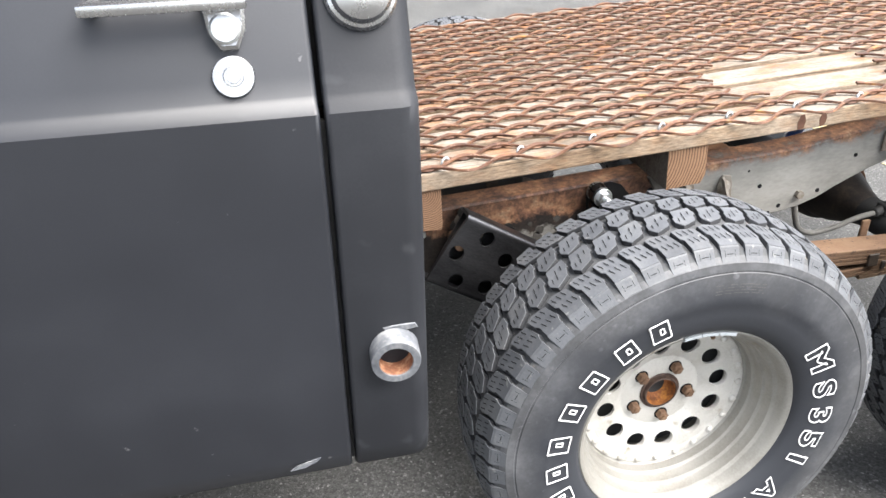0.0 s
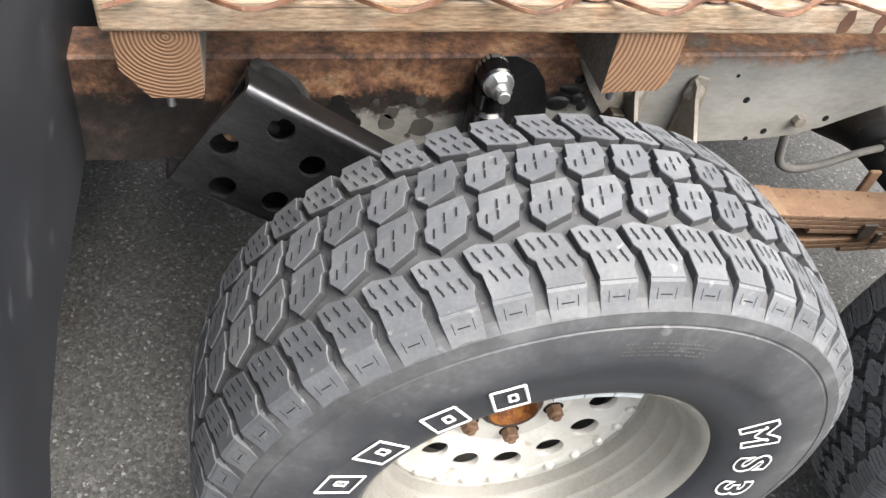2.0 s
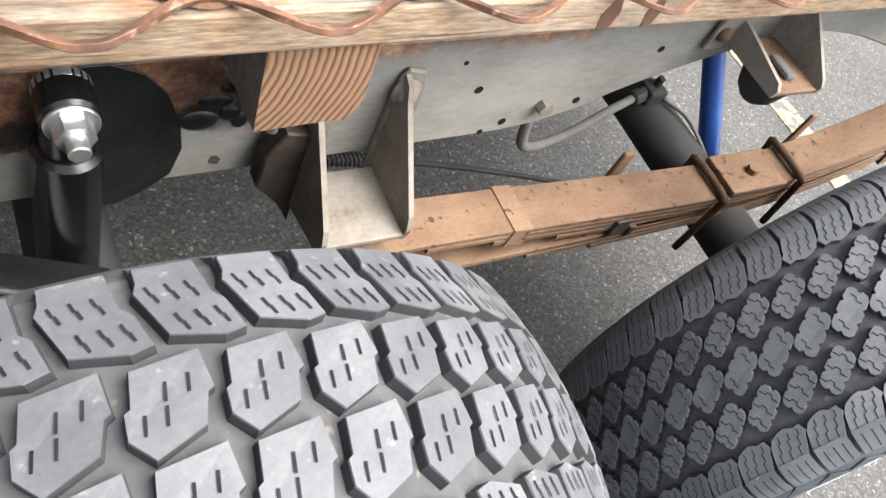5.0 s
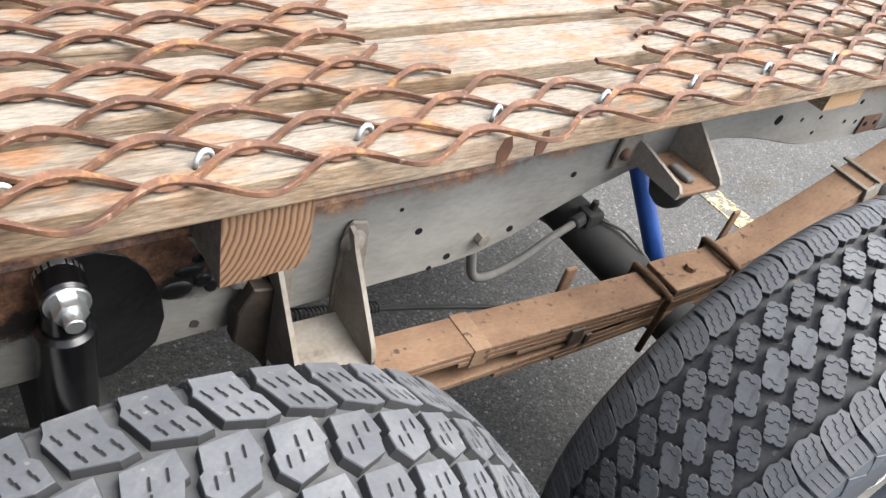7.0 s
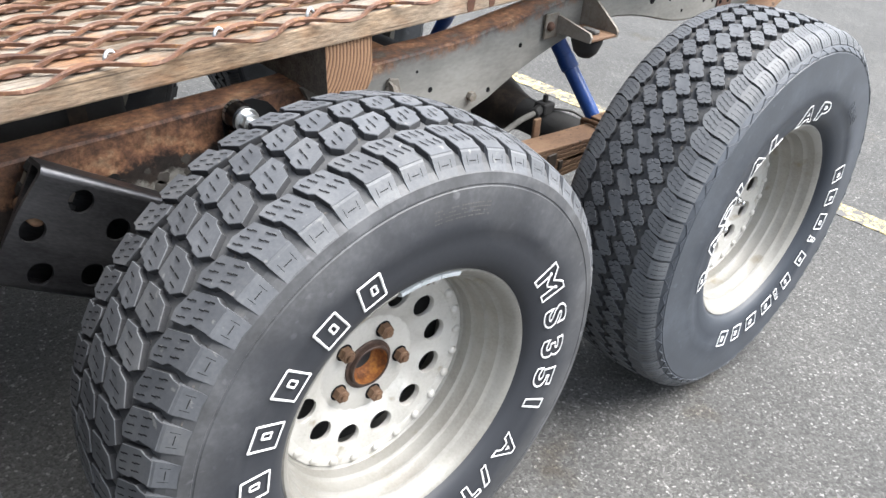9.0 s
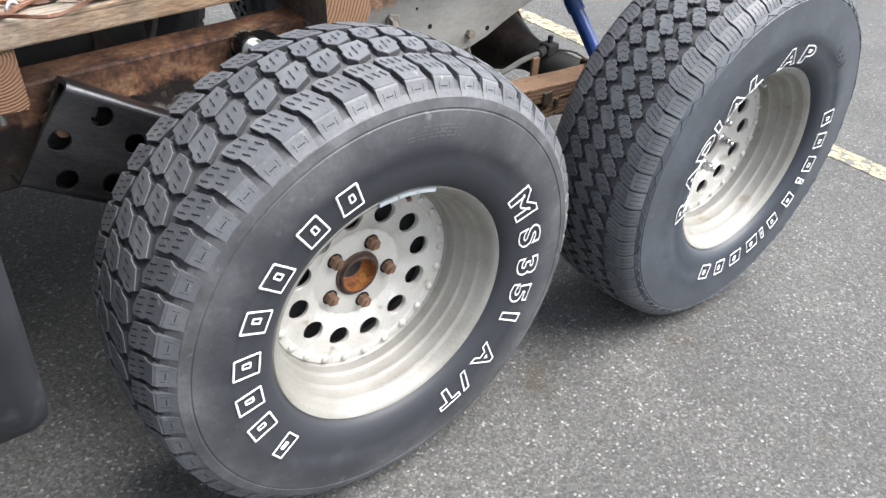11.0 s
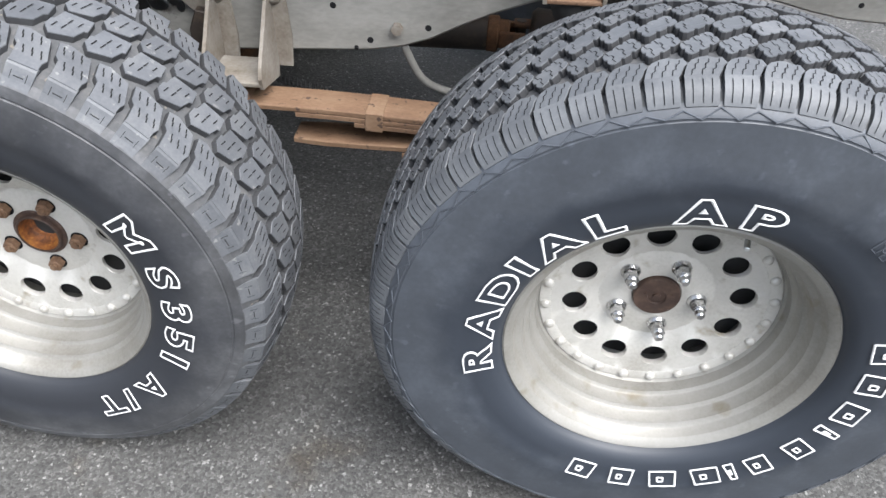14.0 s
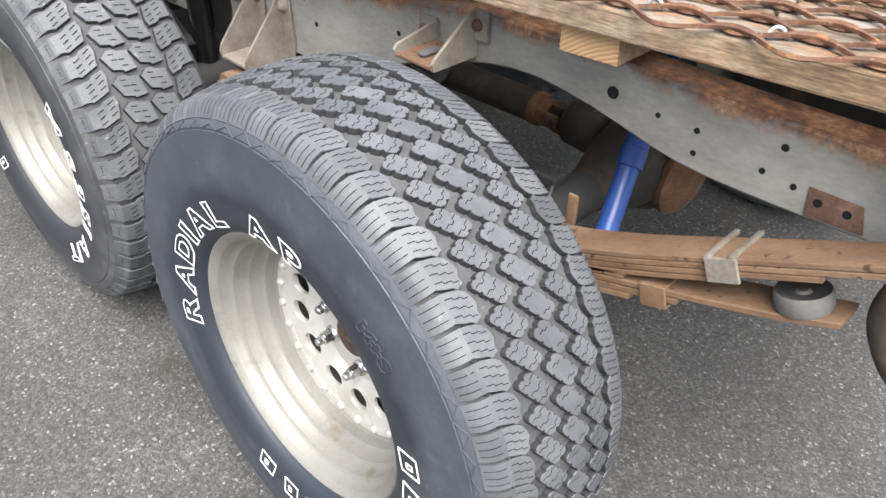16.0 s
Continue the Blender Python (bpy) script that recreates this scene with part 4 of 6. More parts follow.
rim(wheel_b, True, 20, 23, 6.3, 0.0085)


# the wheels at the truck's far side
for w_, x_, z_ in ((wheel_a, 0.0, 0.400), (wheel_b, 0.942, 0.420)):
    copy_thing(w_, pose(x_, 1.580, z_, 0, 0, 180))


def spell(text, angles, r0, height, widen, prof, tyre):
    """White outlined letters at given angles, clockwise from the top."""
    for g, a in zip(letters(text, height / 0.7, widen), angles):
        bent(g, a, r0, prof, tyre, "sidewall_letter", "white outlined raised letter")


def marks(angles, widths, r0, height, prof, tyre):
    for a, w_ in zip(angles, widths):
        bent(plain_glyph(w_, height, slant=0.003), a, r0, prof, tyre, "sidewall_mark", "white outlined raised mark")


# white outlined characters on the sidewalls; trade names become plain outlined shapes
marks([-127, -111.5, -98, -83.7, -68, -53.3, -36.9, -23.2], [0.026, 0.034, 0.036, 0.038, 0.038, 0.040, 0.038, 0.036], 0.246, 0.040, prof_a, tyre_a)
spell("MS351", [59.5, 76.3, 90.4, 102.9, 114.0], 0.246, 0.039, 1.42, prof_a, tyre_a)
spell("A/T", [132.9, 145.3, 154.7], 0.248, 0.037, 1.25, prof_a, tyre_a)
spell("RADIAL", [-96.7, -81.3, -65.9, -55.7, -43.5, -28.8], 0.237, 0.035, 1.6, prof_b, tyre_b)
spell("AP", [-4.4, 11.2], 0.237, 0.035, 1.55, prof_b, tyre_b)
for g, a in zip(letters("M+S", 0.019 / 0.7, 1.2, 0.0008), (39.5, 43.6, 47.6)):
    bent(g, a, 0.288, prof_b, tyre_b, "moulded_letter", "raised black moulded letter").data.materials[0] = RUBBER_BLUE
marks([76.7, 89.8, 103.2, 113, 124, 137.6, 146.5, 154.6, 168.4, 181.9, 195.6], [0.038, 0.040, 0.042, 0.014, 0.034, 0.034, 0.014, 0.042, 0.042, 0.036, 0.040], 0.252, 0.034, prof_b, tyre_b)

# tiny moulded writing high on the first sidewall, too small to read
bm = bmesh.new()
for row in range(4):
    r = 0.305 + row * 0.0052
    for k in range(22):
        if random.random() < 0.35:
            continue
        a0 = math.radians(-3 + 0.78 * k)
        q = []
        for rr_, aa in ((r, a0), (r, a0 + 0.0095), (r + 0.0016, a0 + 0.0095), (r + 0.0016, a0)):
            q.append(bm.verts.new((rr_ * math.sin(aa), side_y(prof_a, rr_) - 0.0005, rr_ * math.cos(aa))))
        bm.faces.new(q)
tagged(part("moulded_writing", bm, GREY_RUBBER, tyre_a, "tiny worn moulded writing"), kind="stuff")


# ---------------------------------------------------------------- chassis rail
RAIL_Y = 0.36
TOP = [(-2.2, 0.722), (0.45, 0.722), (0.62, 0.738), (0.85, 0.757), (1.05, 0.750), (1.25, 0.735), (1.5, 0.727), (2.3, 0.722)]
LOW = [(-2.2, 0.556), (0.40, 0.560), (0.52, 0.572), (0.64, 0.622), (0.80, 0.668), (0.93, 0.682), (1.05, 0.664), (1.20, 0.625), (1.36, 0.614), (1.6, 0.612), (2.3, 0.60)]


def rail_paint():
    """Grey paint that gives way to rust along the top and towards the cab."""
    m = mat("grey_rail_paint", [(0.3, (0.13, 0.125, 0.112)), (0.48, (0.20, 0.195, 0.178)), (0.66, (0.27, 0.262, 0.24))], 9, 0.5, 0.05, 0.25, 120, stretch=(0.6, 1, 1.4))
    n, l = m.node_tree.nodes, m.node_tree.links
    b = n["Principled BSDF"]
    old = b.inputs["Base Color"].links[0].from_socket
    tc, sep, nz = n.new("ShaderNodeTexCoord"), n.new("ShaderNodeSeparateXYZ"), n.new("ShaderNodeTexNoise")
    l.new(tc.outputs["Object"], sep.inputs[0])
    nz.inputs["Scale"].default_value, nz.inputs["Detail"].default_value, nz.inputs["Roughness"].default_value = 17, 9, 0.74
    l.new(tc.outputs["Object"], nz.inputs[0])

    def blend(prev, factor, colour_socket):
        mx = n.new("ShaderNodeMix")
        mx.data_type = "RGBA"
        l.new(factor, mx.inputs[0])
        l.new(prev, mx.inputs[6])
        l.new(colour_socket, mx.inputs[7])
        return mx.outputs[2]

    def ramp(sock, a, b_, lo=0.0, hi=1.0):
        r = n.new("ShaderNodeMapRange")
        r.inputs["From Min"].default_value, r.inputs["From Max"].default_value = a, b_
        r.inputs["To Min"].default_value, r.inputs["To Max"].default_value = lo, hi
        l.new(sock, r.inputs[0])
        return r.outputs[0]

    def mth(op, a, b_):
        x = n.new("ShaderNodeMath")
        x.operation, x.use_clamp = op, op in ("MULTIPLY", "ADD")
        for i, s in enumerate((a, b_)):
            if isinstance(s, (int, float)):
                x.inputs[i].default_value = s
            else:
                l.new(s, x.inputs[i])
        return x.outputs[0]

    def tones(stops):
        r = n.new("ShaderNodeValToRGB")
        while len(r.color_ramp.elements) < len(stops):
            r.color_ramp.elements.new(0.5)
        for e, (p, c) in zip(r.color_ramp.elements, stops):
            e.position, e.color = p, (*c, 1)
        l.new(nz.outputs[0], r.inputs[0])
        return r.outputs[0]

    rust = tones([(0.38, (0.035, 0.021, 0.016)), (0.46, (0.13, 0.066, 0.042)), (0.55, (0.23, 0.115, 0.062)), (0.68, (0.36, 0.25, 0.16))])
    dark = tones([(0.3, (0.009, 0.008, 0.007)), (0.55, (0.024, 0.018, 0.015)), (0.75, (0.08, 0.05, 0.033))])
    # flakes and scale in the rust
    fl, fr = n.new("ShaderNodeTexNoise"), n.new("ShaderNodeMapRange")
    fl.inputs["Scale"].default_value, fl.inputs["Detail"].default_value, fl.inputs["Roughness"].default_value = 85, 6, 0.75
    fr.inputs["From Min"].default_value, fr.inputs["From Max"].default_value, fr.inputs["To Min"].default_value, fr.inputs["To Max"].default_value = 0.36, 0.64, 0.45, 1.45
    l.new(tc.outputs["Object"], fl.inputs[0])
    l.new(fl.outputs[0], fr.inputs[0])

    def flaked(sock):
        mx = n.new("ShaderNodeMix")
        mx.data_type, mx.blend_type = "RGBA", "MULTIPLY"
        mx.inputs[0].default_value = 1.0
        l.new(sock, mx.inputs[6])
        l.new(fr.outputs[0], mx.inputs[7])
        return mx.outputs[2]

    rust, dark = flaked(rust), flaked(dark)
    wob = mth("SUBTRACT", nz.outputs[0], 0.5)
    x = n.new("ShaderNodeMath")
    x.operation = "MULTIPLY"
    l.new(wob, x.inputs[0])
    x.inputs[1].default_value = 0.10
    z2 = n.new("ShaderNodeMath")
    z2.operation = "ADD"
    at = n.new("ShaderNodeAttribute")
    at.attribute_name = "drop"
    flip = n.new("ShaderNodeMath")
    flip.operation, flip.inputs[0].default_value = "SUBTRACT", 0.722
    l.new(at.outputs["Fac"], flip.inputs[1])
    l.new(flip.outputs[0], z2.inputs[0])
    l.new(x.outputs[0], z2.inputs[1])
    x2 = n.new("ShaderNodeMath")
    x2.operation = "ADD"
    l.new(sep.outputs[0], x2.inputs[0])
    l.new(x.outputs[0], x2.inputs[1])
    front = ramp(x2.outputs[0], 0.16, 0.10)
    # rust band along the upper half in front, thin rim of rust behind
    band = mth("MULTIPLY", ramp(z2.outputs[0], 0.640, 0.655), front)
    rim_ = ramp(z2.outputs[0], 0.699, 0.718)
    out = blend(old, ramp(x2.outputs[0], -0.19, -0.25), dark)
    out = blend(out, rim_, rust)
    out = blend(out, band, rust)
    black = mth("MULTIPLY", mth("MULTIPLY", ramp(z2.outputs[0], 0.628, 0.640), ramp(z2.outputs[0], 0.668, 0.656)), front)
    out = blend(out, black, dark)
    out = blend(out, ramp(x2.outputs[0], -0.20, -0.30, 0.0, 0.4), dark)
    l.new(out, b.inputs["Base Color"])
    return m


RAIL_PAINT = rail_paint()
GREASE = mat("greasy_dark_steel", [(0.3, (0.014, 0.011, 0.009)), (0.5, (0.03, 0.023, 0.018)), (0.7, (0.08, 0.056, 0.038))], 16, 0.6, 0.1, 0.4, 140)
DARK_RUST = mat("dark_brown_rust", [(0.3, (0.045, 0.026, 0.02)), (0.5, (0.105, 0.056, 0.038)), (0.7, (0.20, 0.125, 0.085))], 22, 0.8, 0.1, 0.4, 180)


def rail(y, outer):
    """A C-section rail with its kick-up over the rear axle; outer is the way the web faces."""
    bm = bmesh.new()
    xs = [-2.2 + 0.05 * i for i in range(79)]
    rows = []
    for x in xs:
        t, lo = curve_z(TOP, x), curve_z(LOW, x)
        s = -outer
        sec = [(0, lo + 0.004), (0, t - 0.004), (s * 0.004, t), (s * 0.065, t), (s * 0.065, t - 0.006), (s * 0.007, t - 0.006), (s * 0.007, lo + 0.006), (s * 0.065, lo + 0.006), (s * 0.065, lo), (s * 0.004, lo)]
        rows.append([bm.verts.new((x, y + dy, z)) for dy, z in sec])
    for A, B in zip(rows, rows[1:]):
        for i in range(len(A)):
            j = (i + 1) % len(A)
            bm.faces.new((A[i], A[j], B[j], B[i]))
    bm.faces.new(rows[0])
    bm.faces.new(rows[-1][::-1])
    lay = bm.verts.layers.float.new("drop")
    for v in bm.verts:
        v[lay] = curve_z(TOP, v.co.x) - v.co.z
    return bm


chassis = thing("chassis_frame", CH, "grey-painted truck frame rails with rusty front half", "truck frame")
sharp(part("near_rail", rail(RAIL_Y, -1), RAIL_PAINT, chassis), 40)
sharp(part("far_rail", rail(1.22, 1), RAIL_PAINT, chassis), 40)
for x in (-0.46, 0.36, 1.52):
    bm = bmesh.new()
    box(bm, (x - 0.03, RAIL_Y + 0.008, 0.60), (x + 0.03, 1.212, 0.69), 0.006)
    part("cross_member", bm, DIFF_BROWN, chassis)


def ch(x, y, z):
    """World place to the chassis' own axes."""
    return CH.inverted() @ Vector((x, y, z))


def disc_on_rail(x, z, r, material, name, depth=0.0015, y=RAIL_Y, seg=14, wob=0.0, label=""):
    p = ch(x, y, z)
    bm = bmesh.new()
    k = [r * (1 + wob * (random.random() - 0.5)) for _ in range(seg)]
    a = [bm.verts.new((p.x + q * math.cos(2 * math.pi * i / seg), y - depth, p.z + q * math.sin(2 * math.pi * i / seg))) for i, q in enumerate(k)]
    b = [bm.verts.new((v.co.x, y + 0.002, v.co.z)) for v in a]
    bm.faces.new(a)
    for i in range(seg):
        bm.faces.new((a[i], a[(i + 1) % seg], b[(i + 1) % seg], b[i]))
    return part(name, bm, material, chassis, label)


# flat near-black discs on the web paint the shade in its bolt holes
for x, z, r in ((1.089, 0.746, 0.0098), (1.225, 0.737, 0.0045), (1.227, 0.704, 0.0043), (1.342, 0.758, 0.0052), (1.323, 0.717, 0.0045), (1.366, 0.712, 0.0045),
                (1.165, 0.738, 0.004), (0.395, 0.658, 0.0055), (0.638, 0.707, 0.005), (0.554, 0.627, 0.0055), (0.43, 0.585, 0.004), (0.455, 0.60, 0.0055), (0.36, 0.70, 0.003)):
    disc_on_rail(x, z, r, RECESS_SHADE, "bolt_hole", 0.0006, label="dark disc painting the shade in a bolt hole")
for x, z in ((0.502, 0.625),):
    p = ch(x, RAIL_Y, z)
    bm = bmesh.new()
    hexa(bm, p, p + Vector((0, -0.012, 0)), 0.010)
    part("bolt_head", bm, BRACKET_GREY, chassis)
bm = bmesh.new()
p0 = ch(1.385, RAIL_Y, 0.722)
holed_rail_plate = [(0.0, 0.0), (0.066, -0.003), (0.074, -0.038), (0.002, -0.040)]
prism(bm, holed_rail_plate, 0.004, pose(p0.x, RAIL_Y - 0.0045, p0.z), 0.001)
part("rust_plate", bm, DARK_RUST, chassis, "rusty plate with two holes")
# the plate's two holes are painted as dark discs too
for dx in (0.016, 0.052):
    disc_on_rail(1.385 + dx, 0.706, 0.0055, RECESS_SHADE, "bolt_hole", 0.0055, label="dark disc painting the shade in a bolt hole")
OIL = mat("dark_oil_spot", [(0.3, (0.03, 0.027, 0.024)), (0.7, (0.07, 0.064, 0.056))], 30, 0.6, 0, 0)
TAR = mat("wet_black_undercoat", [(0.3, (0.006, 0.006, 0.006)), (0.7, (0.016, 0.016, 0.016))], 25, 0.35, 0, 0.8, 90, dist=0.004)
for x, z, r in ((-0.103, 0.644, 0.008), (-0.10, 0.622, 0.0085), (-0.098, 0.598, 0.017), (-0.142, 0.622, 0.010), (-0.148, 0.606, 0.012), (-0.165, 0.640, 0.005), (-0.115, 0.583, 0.004), (0.115, 0.585, 0.006), (-0.19, 0.61, 0.005), (-0.128, 0.634, 0.004)):
    disc_on_rail(x, z, r, OIL, "oil_spot", 0.0007, wob=0.3, label="dark oil spot on the paint")

for x, z, r in ((-0.216, 0.640, 0.010), (-0.214, 0.622, 0.018), (-0.205, 0.598, 0.024), (-0.190, 0.578, 0.020)):
    disc_on_rail(x, z, r, TAR, "tar_patch", 0.0009 + 0.0003 * r / 0.02, wob=0.22, seg=26, label="black tar patch on the paint")

# ---------------------------------------------------------------- flatbed
DECK_LO, DECK_HI, DECK_Y = 0.808, 0.847, 0.270
X_END = 1.66
X0, X1 = -0.478, X_END
deck = thing("flatbed_deck", CH, "weathered plank flatbed deck edged with honey-coloured boards", "truck bed", kind="structure")
W_PL, GAP = 0.0895, 0.0285
rows_y = [DECK_Y + i * (W_PL + GAP) for i in range(10)]
for i, y in enumerate(rows_y):
    cuts_x = [X0, X1] if i % 2 == 0 else [X0, 1.28, X1]
    for a, b in zip(cuts_x, cuts_x[1:]):
        bm = bmesh.new()
        dz = 0.0 if i == 0 else -0.004 * random.random()
        box(bm, (a, y, DECK_LO), (b - (0.004 if b < X1 else 0), y + W_PL, DECK_HI + dz), 0.004)
        pl = part("plank", bm, [EDGE_BOARD, PLANK_FRESH if i < 4 else PLANK], deck)
        for f in pl.data.polygons:
            if f.normal.z > 0.6:
                f.material_index = 1

for x, w_ in ((0.395, 0.013), (0.447, 0.011)):
    bm = bmesh.new()
    prism(bm, [(0, 0.002), (w_, 0.004), (w_ + 0.004, 0.020), (w_ * 0.9, 0.035), (0.003, 0.034), (-0.003, 0.018)], 0.0012, pose(x, DECK_Y - 0.0006, DECK_LO))
    part("stain", bm, mat("dark_brown_stain", [(0.3, (0.055, 0.022, 0.012)), (0.7, (0.11, 0.05, 0.028))], 40, 0.8), deck, "dark brown stain on the board's edge")

# black boxes added between the rails to block light and darken the deck's underside
for xa, xb, lbl in ((-0.46, -0.11, "small black box added to darken the space between the frame rails"), (1.16, 1.60, "black box added to darken the space between the rails behind the axle")):
    tk = thing("fuel_tank", CH, lbl, "fuel tank", "tanks under the deck")
    bm = bmesh.new()
    box(bm, (xa, 0.56, 0.60), (xb, 1.16, 0.802), 0.03, seg=3)
    sharp(part("tank_shell", bm, BLACK_RUBBER, tk), 40)
    for u in (0.25, 0.75):
        bm = bmesh.new()
        x = xa + (xb - xa) * u
        box(bm, (x - 0.015, 0.556, 0.596), (x + 0.015, 1.164, 0.806), 0.03)
        part("strap", bm, GREASE, tk, "dark band round the added box")

# timbers that carry the deck: x, width, height
for x, w_, h_, pith, pale, dark_, pitch_, lbl in (
        (-0.425, 0.090, 0.089, (0.01, 0.035), (0.165, 0.092, 0.05), (0.075, 0.037, 0.019), 0.0046, "brown square timber bearer with chamfered sawn end"),
        (0.148, 0.089, 0.089, (-0.13, 0.035), (0.205, 0.118, 0.064), (0.08, 0.036, 0.018), 0.0066, "brown square timber bearer with wide growth rings on its sawn end"),
        (1.088, 0.092, 0.038, (0.1, -0.2), (0.34, 0.215, 0.115), (0.27, 0.155, 0.075), 0.006, "flat honey-coloured timber packer under the deck"),
        (1.56, 0.09, 0.089, (0.0, -0.1), (0.5, 0.3, 0.14), (0.3, 0.15, 0.06), 0.006, "brown square timber bearer")):
    t = thing("timber_bearer", CH @ pose(x, 0, DECK_LO - h_ / 2), lbl, "timber", "timber bearers under the deck")
    e = end_grain("sawn_end", pith, pale, dark_, pitch_)
    bm = bmesh.new()
    if h_ > 0.05 and x < 0:
        o = [(-w_ / 2, h_ / 2), (w_ / 2, h_ / 2), (w_ / 2 - 0.002, -h_ / 2 + 0.006), (w_ / 2 - 0.006, -h_ / 2), (-w_ / 2 + 0.03, -h_ / 2 + 0.002), (-w_ / 2 + 0.002, -h_ / 2 + 0.04)]
    elif h_ > 0.05:
        o = [(-w_ / 2, h_ / 2), (w_ / 2, h_ / 2), (w_ / 2, -h_ / 2 + 0.02), (w_ / 2 - 0.012, -h_ / 2 + 0.002), (w_ / 2 - 0.028, -h_ / 2 + 0.003), (-w_ / 2, -h_ / 2)]
    else:
        o = [(-w_ / 2, h_ / 2), (w_ / 2, h_ / 2), (w_ / 2, -h_ / 2), (-w_ / 2, -h_ / 2)]
    prism(bm, [(a, b) for a, b in o], 1.14, pose(0, 0.276 if x != 1.088 else 0.284, 0))
    body = part("beam", bm, [TIMBER if h_ > 0.05 else EDGE_BOARD, e], t)
    for f in body.data.polygons:
        if abs(f.normal.y) > 0.9:
            f.material_index = 1
    if h_ > 0.05:
        bm = bmesh.new()
        sx = 0.004 if x < 0 else -0.022
        rod(bm, (sx, 0.292, -h_ / 2 + 0.004), (sx, 0.292, -h_ / 2 - 0.02), 0.0055, 12, 0.001)
        sharp(part("bolt", bm, ZINC, t, "zinc bolt end under the timber"), 40)

# expanded steel mesh: slit strands that touch at their knuckles
LW, SW = 0.153, 0.060
mesh_panel = thing("expanded_mesh", CH, "rusty expanded steel mesh fixed over the deck planks", "steel mesh")
h = SW / 2
PH = 0.1355                           # where a knuckle of the first strand lies


def strand(xa, xb, j):
    """One strand from xa to xb; the first is the loose edge."""
    y0 = DECK_Y - 0.025 + j * h
    bm = bmesh.new()
    rows = []
    step = LW / 24
    k0, k1 = int(math.ceil((xa - PH) / step)), int(math.floor((xb - PH) / step))
    for k in range(k0, k1 + 1):
        x = PH + k * step
        ph = ((k + (12 if j % 2 else 0)) % 24) / 24.0
        f = abs(ph * 2 - 1)                       # 1 at the near knuckle, 0 at the far one
        g = max(0.0, min(1.0, (f - 0.09) / 0.82))
        g = 0.45 * g + 0.55 * g * g * (3 - 2 * g)
        y = y0 + (1 - g) * h
        z = DECK_HI + 0.0035 + 0.0056 * (1 - g)
        lean = 0.7 * (0.35 - g)
        hw, hh = 0.0042, 0.0026
        if 0.17 < f < 0.83:
            hw = 0.0037
        c, s = math.cos(lean), math.sin(lean)
        jit = 0.0006 * math.sin(k * 12.9 + j * 7.7)
        rows.append([bm.verts.new((x, y + jit + dy * c - dz * s, z + dy * s + dz * c)) for dy, dz in ((-hw, -hh), (hw, -hh), (hw, hh), (-hw, hh))])
    for A, B in zip(rows, rows[1:]):
        for i in range(4):
            bm.faces.new((A[i], A[(i + 1) % 4], B[(i + 1) % 4], B[i]))
    if len(rows) < 2:
        bm.free()
        return
    bm.faces.new(rows[0])
    bm.faces.new(rows[-1][::-1])
    bmesh.ops.bevel(bm, geom=[e for e in bm.edges if abs(e.verts[0].co.x - e.verts[1].co.x) > 1e-4], offset=0.0007, segments=1, affect="EDGES")
    sharp(part("strand", bm, MESH_RUST, mesh_panel), 25)


CUT = {3: (0.525, 0.60), 4: (0.40, 0.70), 5: (0.352, 0.715), 6: (0.345, 0.745), 7: (0.335, 0.735), 8: (0.33, 0.75), 9: (0.34, 0.74), 10: (0.335, 0.76), 11: (0.35, 0.74), 12: (0.40, 0.70)}
for j in range(38):
    if j in CUT:
        strand(X0 + 0.012, CUT[j][0], j)
        strand(CUT[j][1], X1 - 0.01, j)
    else:
        strand(X0 + 0.012, X1 - 0.01, j)

# wire staples that hold the mesh's edge
for k in range(13):
    x = -0.362 + 0.153 * k
    st = thing("wire_staple", CH @ pose(x, DECK_Y + 0.029 + 0.003 * math.sin(5 * k), DECK_HI, 0, 0, 20 + 25 * math.sin(3.1 * k)), "pale zinc wire staple over a mesh strand", "staple", "staples along the mesh edge")
    bm = bmesh.new()
    pts = [(-0.010 + 0.020 * i / 10, 0, 0.001 + 0.0125 * math.sin(math.pi * i / 10) ** 0.5) for i in range(11)]
    pipe(bm, pts, 0.0024, 8)
    part("wire", bm, LEAD, st, "", True)

# ---------------------------------------------------------------- cab
cab = thing("truck_cab", pose(-0.021, 0, -0.0275, 0, -1.2, 0), "satin black truck cab corner with chrome door handle", "truck cab", stand=Matrix())
SECT = [(-0.165, 0.545), (-0.188, 0.565), (-0.196, 0.60), (-0.199, 0.75), (-0.197, 0.95), (-0.1915, 1.09), (-0.190, 1.1165), (-0.174, 1.1265), (-0.169, 1.134), (-0.160, 1.157), (-0.127, 1.245), (-0.100, 1.32), (-0.085, 1.40), (-0.07, 1.62)]
REAR, SEAM = -0.473, -0.592


def shell(xs_out):
    """The cab's skin along x with its side section; rounds off into the rear wall."""
    bm = bmesh.new()
    rows = []
    for x, inset in xs_out:
        rows.append([bm.verts.new((x, y + inset, z)) for y, z in SECT])
    for A, B in zip(rows, rows[1:]):
        for i in range(len(A) - 1):
            bm.faces.new((A[i], A[i + 1], B[i + 1], B[i]))
    return bm


# the door skin
bm = shell([(-2.3, 0.0), (-1.2, 0.0), (SEAM - 0.010, 0.0), (SEAM - 0.0055, 0.0012), (SEAM - 0.0035, 0.005), (SEAM - 0.0035, 0.03)])
door = sharp(part("door", bm, CAB_PAINT, cab, "satin black door skin"), 50)
